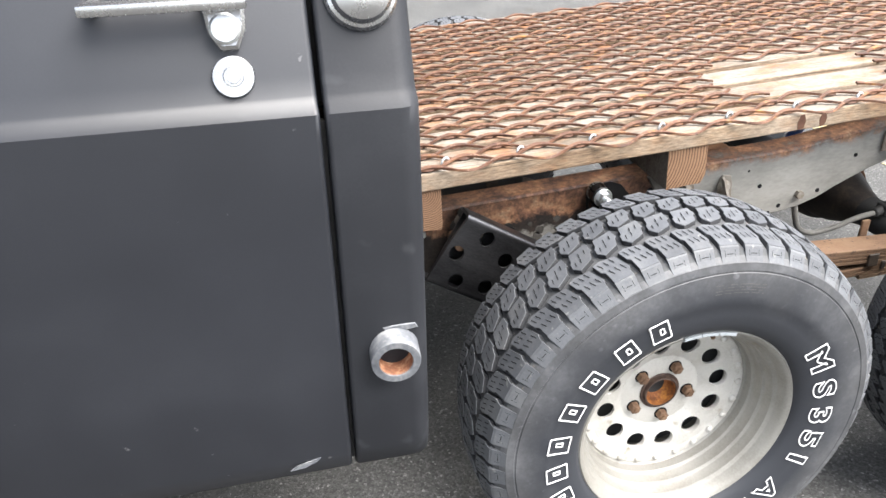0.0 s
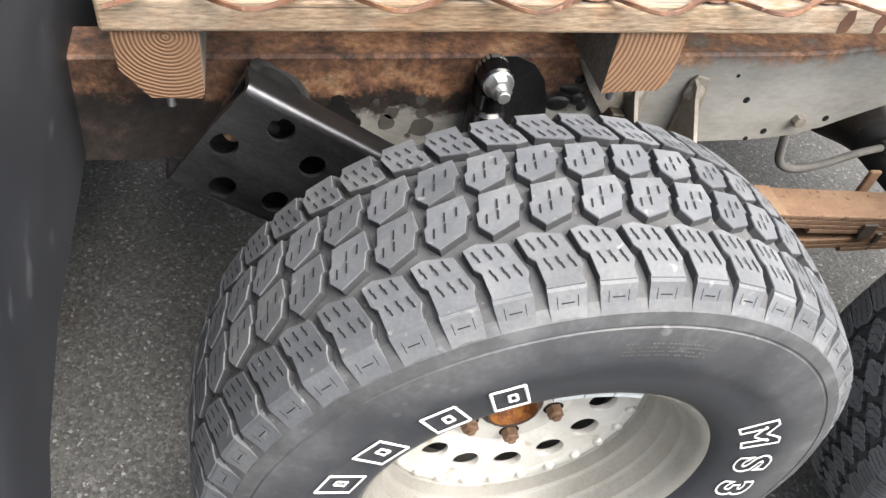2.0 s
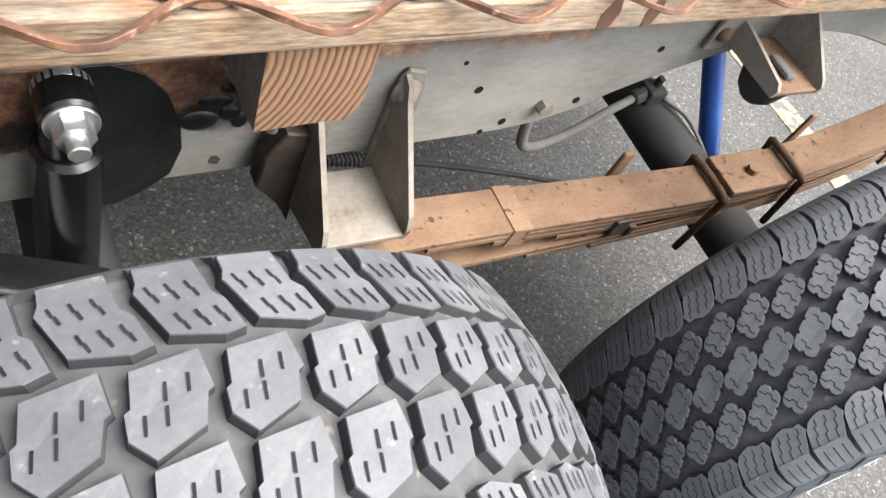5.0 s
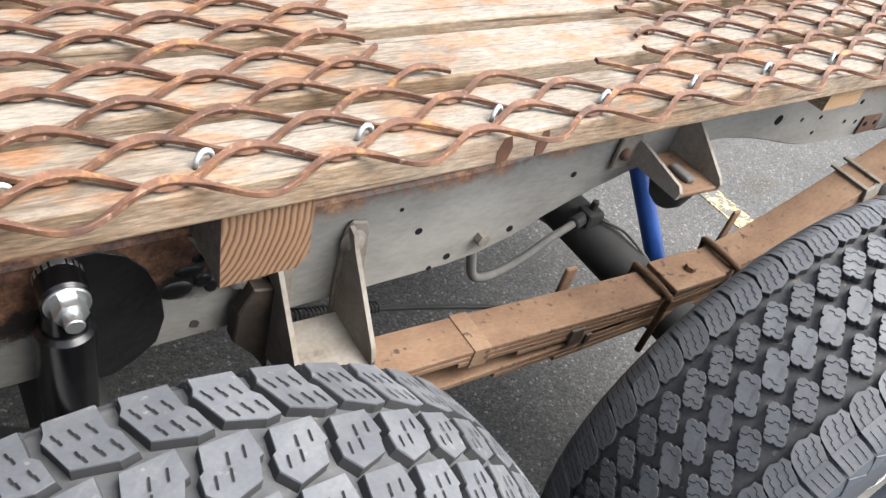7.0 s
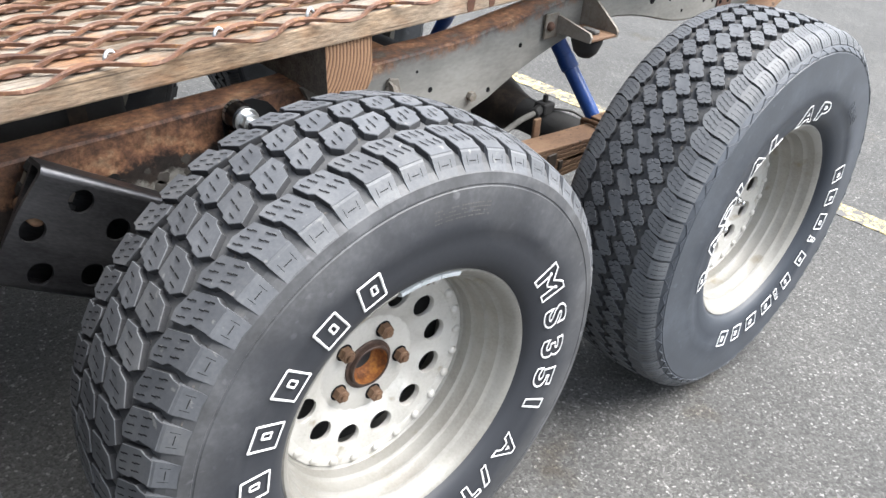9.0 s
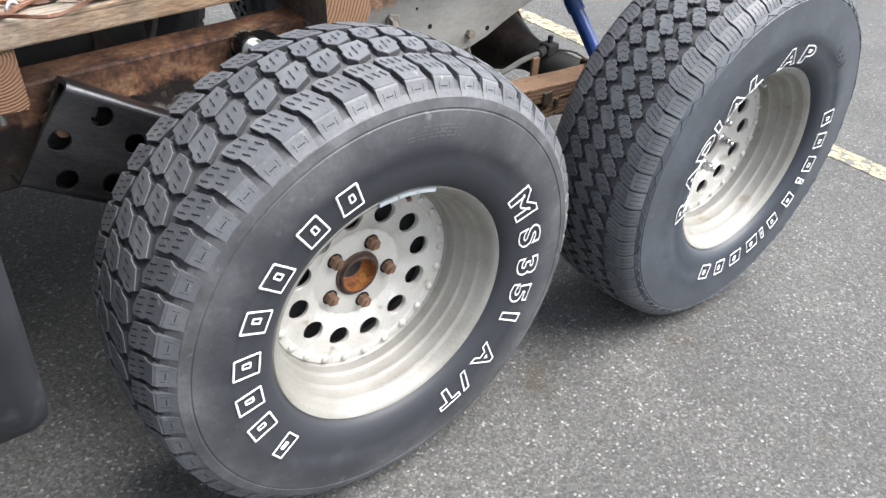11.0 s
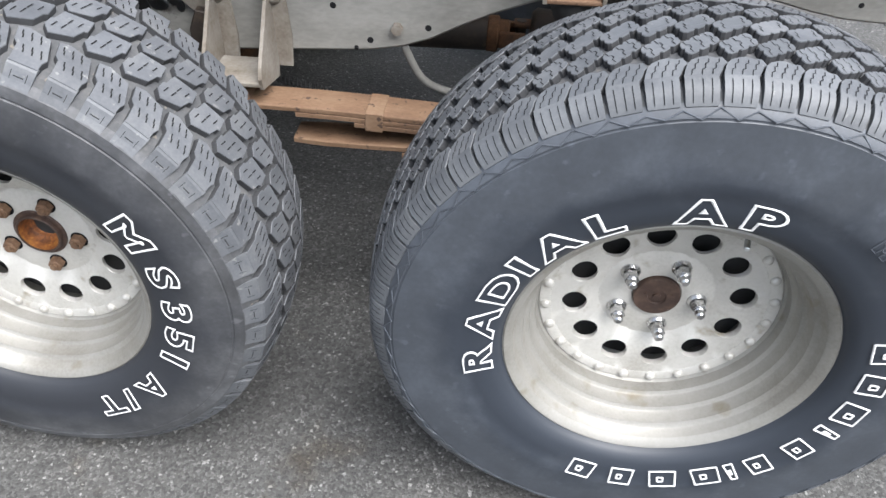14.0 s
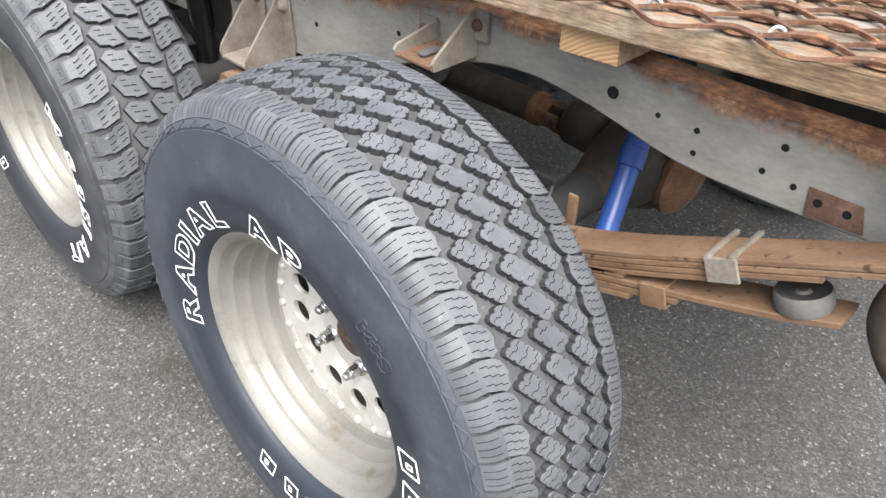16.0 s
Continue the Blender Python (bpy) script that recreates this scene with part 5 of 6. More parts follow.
# the corner panel that turns into the rear wall
rr = 0.028
xs_c = [(SEAM + 0.0035, 0.03), (SEAM + 0.0035, 0.005), (SEAM + 0.0055, 0.0012), (SEAM + 0.010, 0.0), (REAR - rr, 0.0)]
xs_c += [(REAR - rr + rr * math.sin(a), rr * (1 - math.cos(a))) for a in [math.pi / 2 * i / 8 for i in range(1, 9)]]
xs_c += [(REAR - 0.012, 0.10), (REAR - 0.024, 0.25), (REAR - 0.028, 0.6), (REAR - 0.028, 1.0), (REAR - 0.024, 1.6), (REAR, 1.9)]
bm = shell(xs_c)
corner = sharp(part("rear_corner", bm, CAB_DULL, cab, "satin black rear corner and back panel"), 50)
# floor, roof, nose and far side close the cab
bm = bmesh.new()
box(bm, (-2.3, -0.15, 0.548), (REAR - 0.045, 1.74, 0.562), 0.0)
part("floor_pan", bm, BLACK_RUBBER, cab)
bm = bmesh.new()
box(bm, (-2.3, -0.066, 1.61), (REAR - 0.03, 1.74, 1.63), 0.0)
part("roof", bm, CAB_PAINT, cab)
bm = bmesh.new()
box(bm, (-2.32, -0.15, 0.54), (-2.3, 1.74, 1.63), 0.0)
part("front_panel", bm, CAB_PAINT, cab)
bm = bmesh.new()
box(bm, (-2.3, 1.72, 0.54), (REAR - 0.02, 1.74, 1.63), 0.0)
part("far_side", bm, CAB_PAINT, cab)
# unseen block added to keep light from passing below the cab
bm = bmesh.new()
box(bm, (-2.2, 0.15, 0.22), (-0.95, 1.5, 0.544), 0.03)
part("underbody", bm, BLACK_RUBBER, cab)
bm = bmesh.new()
box(bm, (SEAM - 0.02, -0.165, 0.56), (SEAM + 0.02, -0.155, 1.1), 0.0)
box(bm, (SEAM - 0.02, -0.085, 1.1), (SEAM + 0.02, -0.045, 1.6), 0.0)
part("door_seal", bm, BLACK_RUBBER, cab, "black rubber seal in the door gap")

# chrome door handle with its push button and the lock below; the shoulder leans back 20 degrees
bm = bmesh.new()
box(bm, (-0.836, -0.178, 1.238), (-0.662, -0.156, 1.251), 0.003)
box(bm, (-0.836, -0.168, 1.239), (-0.816, -0.125, 1.250), 0.003)
handle = sharp(part("door_handle", bm, CHROME, door, "chrome bar door handle"), 40)
bm = bmesh.new()
prism(bm, [(-0.025, 0.045), (0.024, 0.045), (0.022, 0.0), (0.012, -0.022), (-0.007, -0.022), (-0.019, -0.003)], 0.028, pose(-0.689, -0.158, 1.214, -20), 0.004)
sharp(part("handle_base", bm, CHROME, handle), 40)
bm = bmesh.new()
rev(bm, [(0.0175, 0.0), (0.0175, -0.005), (0.0145, -0.008), (0, -0.009)], 24, pose(-0.689, -0.158, 1.214, -20))
sharp(part("push_button", bm, ZINC, handle), 40)
bm = bmesh.new()
rev(bm, [(0.0235, 0.010), (0.0245, 0.0), (0.023, -0.004), (0.012, -0.0055), (0.0105, -0.0035), (0.0085, -0.0035), (0.0075, -0.006), (0, -0.006)], 32, pose(-0.687, -0.162, 1.161, -20))
sharp(part("door_lock", bm, CHROME, door, "round bright door lock"), 30)
bm = bmesh.new()
rev(bm, [(0.043, 0.012), (0.044, -0.004), (0.041, -0.009), (0.037, -0.011), (0.033, -0.019), (0.020, -0.027), (0, -0.030)], 40, pose(-0.532, -0.130, 1.240, -20))
sharp(part("filler_cap", bm, CHROME, corner, "domed chrome filler cap"), 30)

# cut pipe that sticks out low on the corner
pipe_thing = thing("exhaust_outlet", pose(-0.561, -0.190, 0.737, 3, 0, -4), "cut grey steel pipe stub with rusty bore in the cab corner", "pipe", stand=Matrix())
bm = bmesh.new()
rev(bm, [(0.0345, 0.03), (0.0345, -0.036), (0.0335, -0.0385), (0.0240, -0.0385), (0.0230, -0.036)], 36)
PIPE_GREY = mat("grey_pipe_steel", [(0.3, (0.05, 0.054, 0.062)), (0.5, (0.115, 0.12, 0.13)), (0.74, (0.30, 0.30, 0.295))], 22, 0.45, 0.1, 0.25, 160)
sharp(part("pipe_wall", bm, PIPE_GREY, pipe_thing), 30)
bm = bmesh.new()
rev(bm, [(0.0231, -0.0372), (0.0230, 0.004), (0, 0.006)], 36)
BORE = mat("flaky_rust_bore", [(0.3, (0.03, 0.015, 0.01)), (0.5, (0.2, 0.08, 0.04)), (0.62, (0.34, 0.18, 0.10)), (0.75, (0.6, 0.5, 0.42))], 55, 0.85, 0, 0.6, 200)
part("pipe_bore", bm, BORE, pipe_thing, "flaky rusty bore", True)
bm = bmesh.new()
prism(bm, [(-0.046, -0.020), (-0.038, 0.010), (-0.020, 0.036), (0.004, 0.041), (0.026, 0.034), (0.020, 0.0), (-0.02, -0.02)], 0.006, pose(0, -0.004, 0))
part("pipe_collar", bm, BLACK_RUBBER, pipe_thing)
bm = bmesh.new()
prism(bm, [(-0.050, 0.010), (-0.048, 0.026), (-0.020, 0.038), (0.030, 0.041), (0.034, 0.033), (0.010, 0.030), (-0.030, 0.012)], 0.003, pose(0, -0.0075, 0), 0.001)
part("backing_strip", bm, PIPE_GREY, pipe_thing, "torn grey strip behind the pipe")
# scrape near the door's foot
bm = bmesh.new()
prism(bm, [(-0.022, -0.006), (0.0, -0.004), (0.018, 0.004), (0.024, 0.010), (0.004, 0.006), (-0.012, 0.001)], 0.002, pose(-0.665, -0.1975, 0.588))
part("scrape", bm, PIPE_GREY, door, "bare scraped patch")

# ---------------------------------------------------------------- black link bracket
# a C-channel set edge-on at the rail, sloping down to the rear
bk = thing("channel_bracket", None, "black drilled steel channel bracket bolted beside the rail", "bracket")
bk.matrix_world = TRUCK @ Matrix.Translation((-0.334, 0.250, 0.731)) @ pose(0, 0, 0, 0, 32, 0) @ pose(0, 0, 0, -5, 0, 0)
LEN, HGT, DEP, TH = 0.40, 0.148, 0.045, 0.007


def holed_plate(bm, outline, holes, y0, y1, seg=28):
    """A flat plate in x and z between y0 and y1, with round holes through it."""
    loops = [outline] + [[(cx + r * math.cos(2 * math.pi * i / seg), cz + r * math.sin(2 * math.pi * i / seg)) for i in range(seg)] for cx, cz, r in holes]
    faces = []
    for y in (y0, y1):
        edges = []
        for lp in loops:
            vs = [bm.verts.new((x, y, z)) for x, z in lp]
            edges += [bm.edges.new((vs[i], vs[(i + 1) % len(vs)])) for i in range(len(vs))]
        bmesh.ops.triangle_fill(bm, use_beauty=True, edges=edges)
        faces.append(edges)
    for a, b in zip(*faces):
        bm.faces.new((a.verts[0], a.verts[1], b.verts[1], b.verts[0]))


hs = [(0.061, -0.024, 0.0165), (0.122, -0.050, 0.0165), (0.016, -0.075, 0.0165), (0.112, -0.119, 0.0165), (0.045, -0.130, 0.0165)]
bm = bmesh.new()
holed_plate(bm, [(0.0, -0.003), (LEN, -0.003), (LEN, -HGT + 0.003), (-0.014, -HGT + 0.003), (-0.009, -0.06)], hs, 0.0, TH)
for zt, s, xa in ((-0.003, 1, 0.0), (-HGT + 0.003, -1, -0.014)):
    rb = 0.011
    arc = [(rb - rb * math.cos(a), s * rb * math.sin(a)) for a in [math.pi / 2 * i / 6 for i in range(7)]] + [(DEP, s * rb)]
    inn = [(TH + 0.004 - 0.004 * math.cos(a), s * 0.004 * math.sin(a)) for a in [math.pi / 2 * i / 6 for i in range(7)]] + [(DEP, s * (rb - TH))]
    va = [[bm.verts.new((x, y, zt + z)) for y, z in arc] for x in (xa, LEN)]
    vb = [[bm.verts.new((x, y, zt + z)) for y, z in inn] for x in (xa, LEN)]
    for i in range(len(arc) - 1):
        bm.faces.new((va[0][i], va[0][i + 1], va[1][i + 1], va[1][i]))
        bm.faces.new((vb[0][i], vb[0][i + 1], vb[1][i + 1], vb[1][i]))
        for e in (0, 1):
            bm.faces.new((va[e][i], va[e][i + 1], vb[e][i + 1], vb[e][i]))
    bm.faces.new((va[0][-1], va[1][-1], vb[1][-1], vb[0][-1]))
box(bm, (0.004, DEP - 0.006, -HGT - 0.004), (LEN - 0.002, DEP, 0.004), 0.0)
bmesh.ops.remove_doubles(bm, verts=bm.verts, dist=0.0002)
ch_body = sharp(part("channel", bm, BLACK_STEEL, bk), 40)
bm = bmesh.new()
rev(bm, [(0.030, 0.0), (0.042, 0.0), (0.044, 0.003), (0.044, 0.014), (0.039, 0.016), (0.039, 0.034), (0.044, 0.037), (0.043, 0.048), (0.034, 0.050), (0.030, 0.046), (0.028, 0.01), (0.0, 0.008)], 40, pose(0.058, DEP + 0.034, -0.054, 90, 0, 0))
bush = sharp(part("bushing", bm, BLACK_RUBBER, bk, "dark rubber mount on top of the channel"), 40)
bm = bmesh.new()
rev(bm, [(0.0405, 0.017), (0.0415, 0.018), (0.0415, 0.031), (0.0405, 0.033)], 40, pose(0.058, DEP + 0.034, -0.054, 90, 0, 0))
sharp(part("steel_band", bm, BRACKET_GREY, bush, "worn steel band"), 40)
bm = bmesh.new()
rod(bm, (0.02, TH, -0.06), (0.02, TH + 0.06, -0.06), 0.012, 14, 0.002)
part("through_bolt", bm, NUT_RUST, bk, "", True)

# ---------------------------------------------------------------- black shock absorber on the rail
shock = thing("shock_absorber", pose(-0.018, 0.272, 0.704), "gloss black shock absorber on a zinc-bolted stud", "shock absorber")
lo_end = Vector((-0.004, 0.0, -0.30))
bm = bmesh.new()
rod(bm, (0, 0.044, 0), (0, 0.082, 0), 0.0225, 20, 0.003)
sharp(part("eye", bm, BLACK_PAINT, shock), 40)
bm = bmesh.new()
rod(bm, (0, 0.070, 0.0), (0, 0.082, 0.0), 0.0225, 24, 0.002)
sharp(part("washer", bm, ZINC, shock, "zinc washer"), 40)
bm = bmesh.new()
rod(bm, (0, 0.044, 0), (0, 0.040, 0), 0.0205, 24, 0.001)
hexa(bm, (0, 0.040, 0), (0, 0.026, 0), 0.0150)
rod(bm, (0, 0.028, 0), (0, 0.012, 0), 0.0085, 14, 0.001)
sharp(part("nut", bm, ZINC, shock, "bright zinc nut and stud"), 30)
d_ = lo_end.normalized()
bm = bmesh.new()
c0 = Vector((0, 0.062, 0))
rod(bm, c0 + d_ * 0.018, c0 + d_ * 0.05, 0.021, 20, 0.003)
rod(bm, c0 + d_ * 0.045, c0 + d_ * 0.34, 0.0275, 28, 0.005)
sharp(part("shock_body", bm, BLACK_PAINT, shock), 40)
# tarred mounting plate behind it
bm = bmesh.new()
prism(bm, [(-0.012, -0.14), (-0.018, -0.06), (-0.020, -0.005), (0.004, 0.014), (0.035, 0.016), (0.062, 0.004), (0.082, -0.02), (0.096, -0.06), (0.100, -0.095), (0.092, -0.13), (0.070, -0.152), (0.045, -0.168), (0.020, -0.168)], 0.0022, pose(0.0, 0.0855, 0.0), 0.0006)
part("mount_plate", bm, TAR, shock, "tar-black mounting plate")
bm = bmesh.new()
for x, z, r in ((0.125, -0.035, 0.016), (0.140, -0.052, 0.010), (0.112, -0.060, 0.018), (0.135, -0.020, 0.008), (0.150, -0.062, 0.008)):
    rev(bm, [(r, 0.003), (r * 0.9, 0.0012), (r * 0.5, 0.0002), (0, 0.0)], 16, pose(x, 0.085, z) @ Matrix.Diagonal((1.0, 1.0, 1.0 + 0.5 * math.sin(90 * x), 1.0)))
part("tar_blob", bm, TAR, shock, "black sealant blobs", True)

# ---------------------------------------------------------------- spring hanger
hg = thing("spring_hanger", None, "grey-brown welded spring hanger below the rail", "spring hanger")
for x, lean in ((0.192, -0.02), (0.287, 0.012)):
    bm = bmesh.new()
    # outline in y and z, laid into x
    o = [(0.358, 0.690), (0.352, 0.697), (0.340, 0.692), (0.331, 0.676), (0.256, 0.588), (0.250, 0.572), (0.254, 0.552), (0.345, 0.530), (0.358, 0.56)]
    prism(bm, [(a, b) for a, b in o], 0.006)
    bmesh.ops.transform(bm, matrix=Matrix.Translation((x, 0, 0)) @ Matrix(((0, 1, 0, 0), (1, 0, 0, 0), (0, 0, 1, 0), (0, 0, 0, 1))), verts=bm.verts)
    g = part("gusset", bm, BRACKET_GREY, hg)
    bm = bmesh.new()
    ear = [(x - 0.004, 0.65), (x - 0.003, 0.69), (x + 0.004, 0.702), (x + 0.024, 0.698), (x + 0.030, 0.68), (x + 0.034, 0.60), (x + 0.03, 0.545), (x - 0.004, 0.545)]
    prism(bm, ear, 0.006, pose(0, RAIL_Y - 0.008, 0), 0.002)
    part("ear", bm, BRACKET_GREY, hg)
    bm = bmesh.new()
    rev(bm, [(0.0165, 0.0), (0.0165, -0.002), (0.0125, -0.003), (0.012, -0.006), (0.009, -0.0105), (0, -0.012)], 18, pose(x + 0.008, RAIL_Y - 0.008, 0.673))
    part("rivet", bm, BRACKET_GREY, hg, "", True)
bm = bmesh.new()
box(bm, (0.196, 0.252, 0.556), (0.290, 0.345, 0.564), 0.002)
part("shelf", bm, BRACKET_GREY, hg)
bm = bmesh.new()
rod(bm, (0.235, 0.228, 0.515), (0.235, 0.345, 0.515), 0.026, 20, 0.003)
sharp(part("spring_eye", bm, SPRING_RUST, hg), 40)
bm = bmesh.new()
hexa(bm, (0.235, 0.230, 0.515), (0.235, 0.216, 0.515), 0.0135)
rod(bm, (0.235, 0.218, 0.515), (0.235, 0.206, 0.515), 0.0075, 12, 0.001)
sharp(part("eye_bolt", bm, ZINC, hg, "dull zinc bolt end"), 30)
bm = bmesh.new()
prism(bm, [(0.101, 0.722), (0.170, 0.722), (0.186, 0.66), (0.184, 0.622), (0.168, 0.628), (0.146, 0.655), (0.120, 0.690)], 0.010, pose(0, 0.347, 0), 0.002)
part("rear_gusset", bm, BRACKET_GREY, hg)
bm = bmesh.new()
prism(bm, [(0.150, 0.572), (0.152, 0.615), (0.168, 0.650), (0.196, 0.645), (0.197, 0.50), (0.176, 0.545)], 0.022, pose(0, 0.33, 0), 0.002)
part("rear_bracket", bm, GREASE, hg, "dark rusty bracket plate")

# ---------------------------------------------------------------- leaf springs
SPRING = [(0.22, 0.524), (0.40, 0.520), (0.60, 0.509), (0.80, 0.499), (0.94, 0.500), (1.08, 0.530), (1.20, 0.575), (1.34, 0.640), (1.52, 0.725), (1.66, 0.79)]
YA, YB = 0.256, 0.322


def leaf(bm, line, xa, xb, off, th, ya=YA, yb=YB, n=40, taper=0.0):
    rows = []
    for i in range(n + 1):
        x = xa + (xb - xa) * i / n
        z = curve_z(line, x) - off
        e = 0.0012
        k = taper * max(0, 1 - min(x - xa, xb - x) / 0.05)
        a, b = ya + k, yb - k
        rows.append([bm.verts.new((x, y, zz)) for y, zz in ((a + e, z), (b - e, z), (b, z - e), (b, z - th + e), (b - e, z - th), (a + e, z - th), (a, z - th + e), (a, z - e))])
    for A, B in zip(rows, rows[1:]):
        for i in range(8):
            bm.faces.new((A[i], A[(i + 1) % 8], B[(i + 1) % 8], B[i]))
    bm.faces.new(rows[0])
    bm.faces.new(rows[-1][::-1])


spring = thing("leaf_spring", None, "rusty multi-leaf spring with clips over the axle", "leaf spring")
for k, (xa, xb) in enumerate(((0.23, 1.64), (0.34, 1.56), (0.44, 1.46), (0.55, 1.36))):
    bm = bmesh.new()
    leaf(bm, SPRING, xa, xb, 0.0095 * k + 0.0004 * k, 0.009)
    sharp(part("leaf", bm, SPRING_RUST, spring), 40)


def clip(parent, line, x, w_, drop, name="spring_clip", rods=False, material=SPRING_RUST, proud=0.004):
    """A strap round the leaves."""
    z = curve_z(line, x)
    slope = math.atan2(curve_z(line, x + 0.02) - curve_z(line, x - 0.02), 0.04)
    m = Matrix.Translation((x, 0, z)) @ pose(0, 0, 0, 0, -math.degrees(slope), 0)
    bm = bmesh.new()
    if rods:
        for dx in (-w_ / 2, w_ / 2):
            pts = smooth_line([(dx, YB + 0.008, -drop), (dx, YB + 0.008, -0.01), (dx, YB + 0.002, proud + 0.003), (dx, YA - 0.002, proud + 0.003), (dx, YA - 0.008, -0.01), (dx, YA - 0.008, -drop)], 4)
            pipe(bm, [m @ p for p in pts], 0.0062, 8)
    else:
        box(bm, (-w_ / 2, YA - proud, 0), (w_ / 2, YB + proud, proud), 0.0012, m)
        box(bm, (-w_ / 2, YA - proud, -drop), (w_ / 2, YA - 0.0002, 0.002), 0.0012, m)
        box(bm, (-w_ / 2, YB + 0.0002, -drop), (w_ / 2, YB + proud, 0.002), 0.0012, m)
        box(bm, (-w_ / 2, YA - proud, -drop - proud), (w_ / 2, YB + proud, -drop), 0.0012, m)
    return part(name, bm, material, parent, "", rods)


clip(spring, SPRING, 0.475, 0.030, 0.030, proud=0.0018)
bm = bmesh.new()
z = curve_z(SPRING, 0.66)
box(bm, (0.648, YA - 0.006, z - 0.044), (0.676, YA - 0.0005, z - 0.012), 0.002)
box(bm, (0.690, YA - 0.004, z - 0.058), (0.702, YA + 0.004, z - 0.036), 0.002)
part("spring_clip", bm, GREASE, spring)
# rear clip: two loose bars over the top and a plate at the side
z = curve_z(SPRING, 1.342)
m = Matrix.Translation((1.342, 0, z)) @ pose(0, 0, 0, 0, -24, 0)
bm = bmesh.new()
box(bm, (-0.021, YA - 0.006, 0.0), (-0.014, YB + 0.012, 0.006), 0.001, m)
box(bm, (0.012, YA - 0.006, 0.0), (0.019, YB + 0.012, 0.006), 0.001, m)
box(bm, (-0.022, YA - 0.007, -0.032), (0.021, YA - 0.001, 0.002), 0.001, m)
part("spring_clip", bm, BRACKET_GREY, spring)
for xc in (0.855, 1.025):
    clip(spring, SPRING, xc, 0.0, 0.12, "u_bolt", True)
bm = bmesh.new()
z = curve_z(SPRING, 0.94)
box(bm, (0.875, YA - 0.003, z), (1.005, YB + 0.003, z + 0.010), 0.002)
rod(bm, (0.94, 0.285, z + 0.01), (0.94, 0.285, z + 0.020), 0.010, 6)
part("spring_pad", bm, SPRING_RUST, spring)
bm = bmesh.new()
box(bm, (0.675, YB + 0.002, 0.45), (0.697, YB + 0.010, 0.545), 0.003)
part("clip_tab", bm, SPRING_RUST, spring)
bm = bmesh.new()
box(bm, (1.06, YB + 0.002, 0.50), (1.08, YB + 0.009, 0.58), 0.004)
part("clip_tab", bm, SPRING_RUST, spring)

over = thing("overload_spring", None, "rusty overload spring below the main leaves with rubber stop", "leaf spring")
OVER = [(0.30, 0.458), (0.60, 0.456), (0.80, 0.462), (0.94, 0.464), (1.08, 0.488), (1.18, 0.523), (1.29, 0.556), (1.40, 0.592), (1.50, 0.628)]
for xa, xb, off, th in ((0.33, 1.495, 0.0, 0.010), (0.56, 1.25, 0.0, 0.0), (0.52, 1.30, 0.0115, 0.010), (0.64, 1.23, 0.0225, 0.010)):
    if th:
        bm = bmesh.new()
        leaf(bm, OVER, xa, xb, off, th, taper=0.006 if off == 0 else 0)
        sharp(part("leaf", bm, SPRING_RUST, over), 40)
bm = bmesh.new()
leaf(bm, [(x, z + 0.0112) for x, z in OVER], 0.66, 1.215, 0.0, 0.010)
sharp(part("leaf", bm, SPRING_RUST, over), 40)
clip(over, OVER, 1.262, 0.040, 0.026)
z = curve_z(OVER, 1.445)
m = Matrix.Translation((1.445, 0.285, z)) @ pose(0, 0, 0, 0, -19, 0)
bm = bmesh.new()
rev(bm, [(0.0, 0.0), (0.033, 0.0), (0.0345, 0.004), (0.035, 0.012), (0.0345, 0.023), (0.0325, 0.026), (0.028, 0.024), (0.010, 0.0215), (0.006, 0.0245), (0.0, 0.025)], 36, m @ pose(0, 0, 0, 90, 0, 0))
stop = part("rubber_stop", bm, [GREY_RUBBER, BLACK_RUBBER], over, "round grey rubber stop with dark top")
sharp(stop, 40)
for f in stop.data.polygons:
    if (m.to_3x3().inverted() @ f.normal).z > 0.8:
        f.material_index = 1

# rear shackle at the far end of the spring
sk = thing("spring_shackle", None, "grey spring shackle behind the rear spring eye", "shackle")
bm = bmesh.new()
pipe(bm, smooth_line([(1.58, 0.30, 0.80), (1.555, 0.30, 0.735), (1.532, 0.30, 0.675), (1.530, 0.30, 0.625), (1.56, 0.30, 0.575), (1.60, 0.30, 0.55)], 5), 0.020, 14)
part("arm", bm, GREASE, sk, "", True)
bm = bmesh.new()
box(bm, (1.575, 0.262, 0.53), (1.70, 0.338, 0.565), 0.01)
part("foot", bm, BRACKET_GREY, sk)

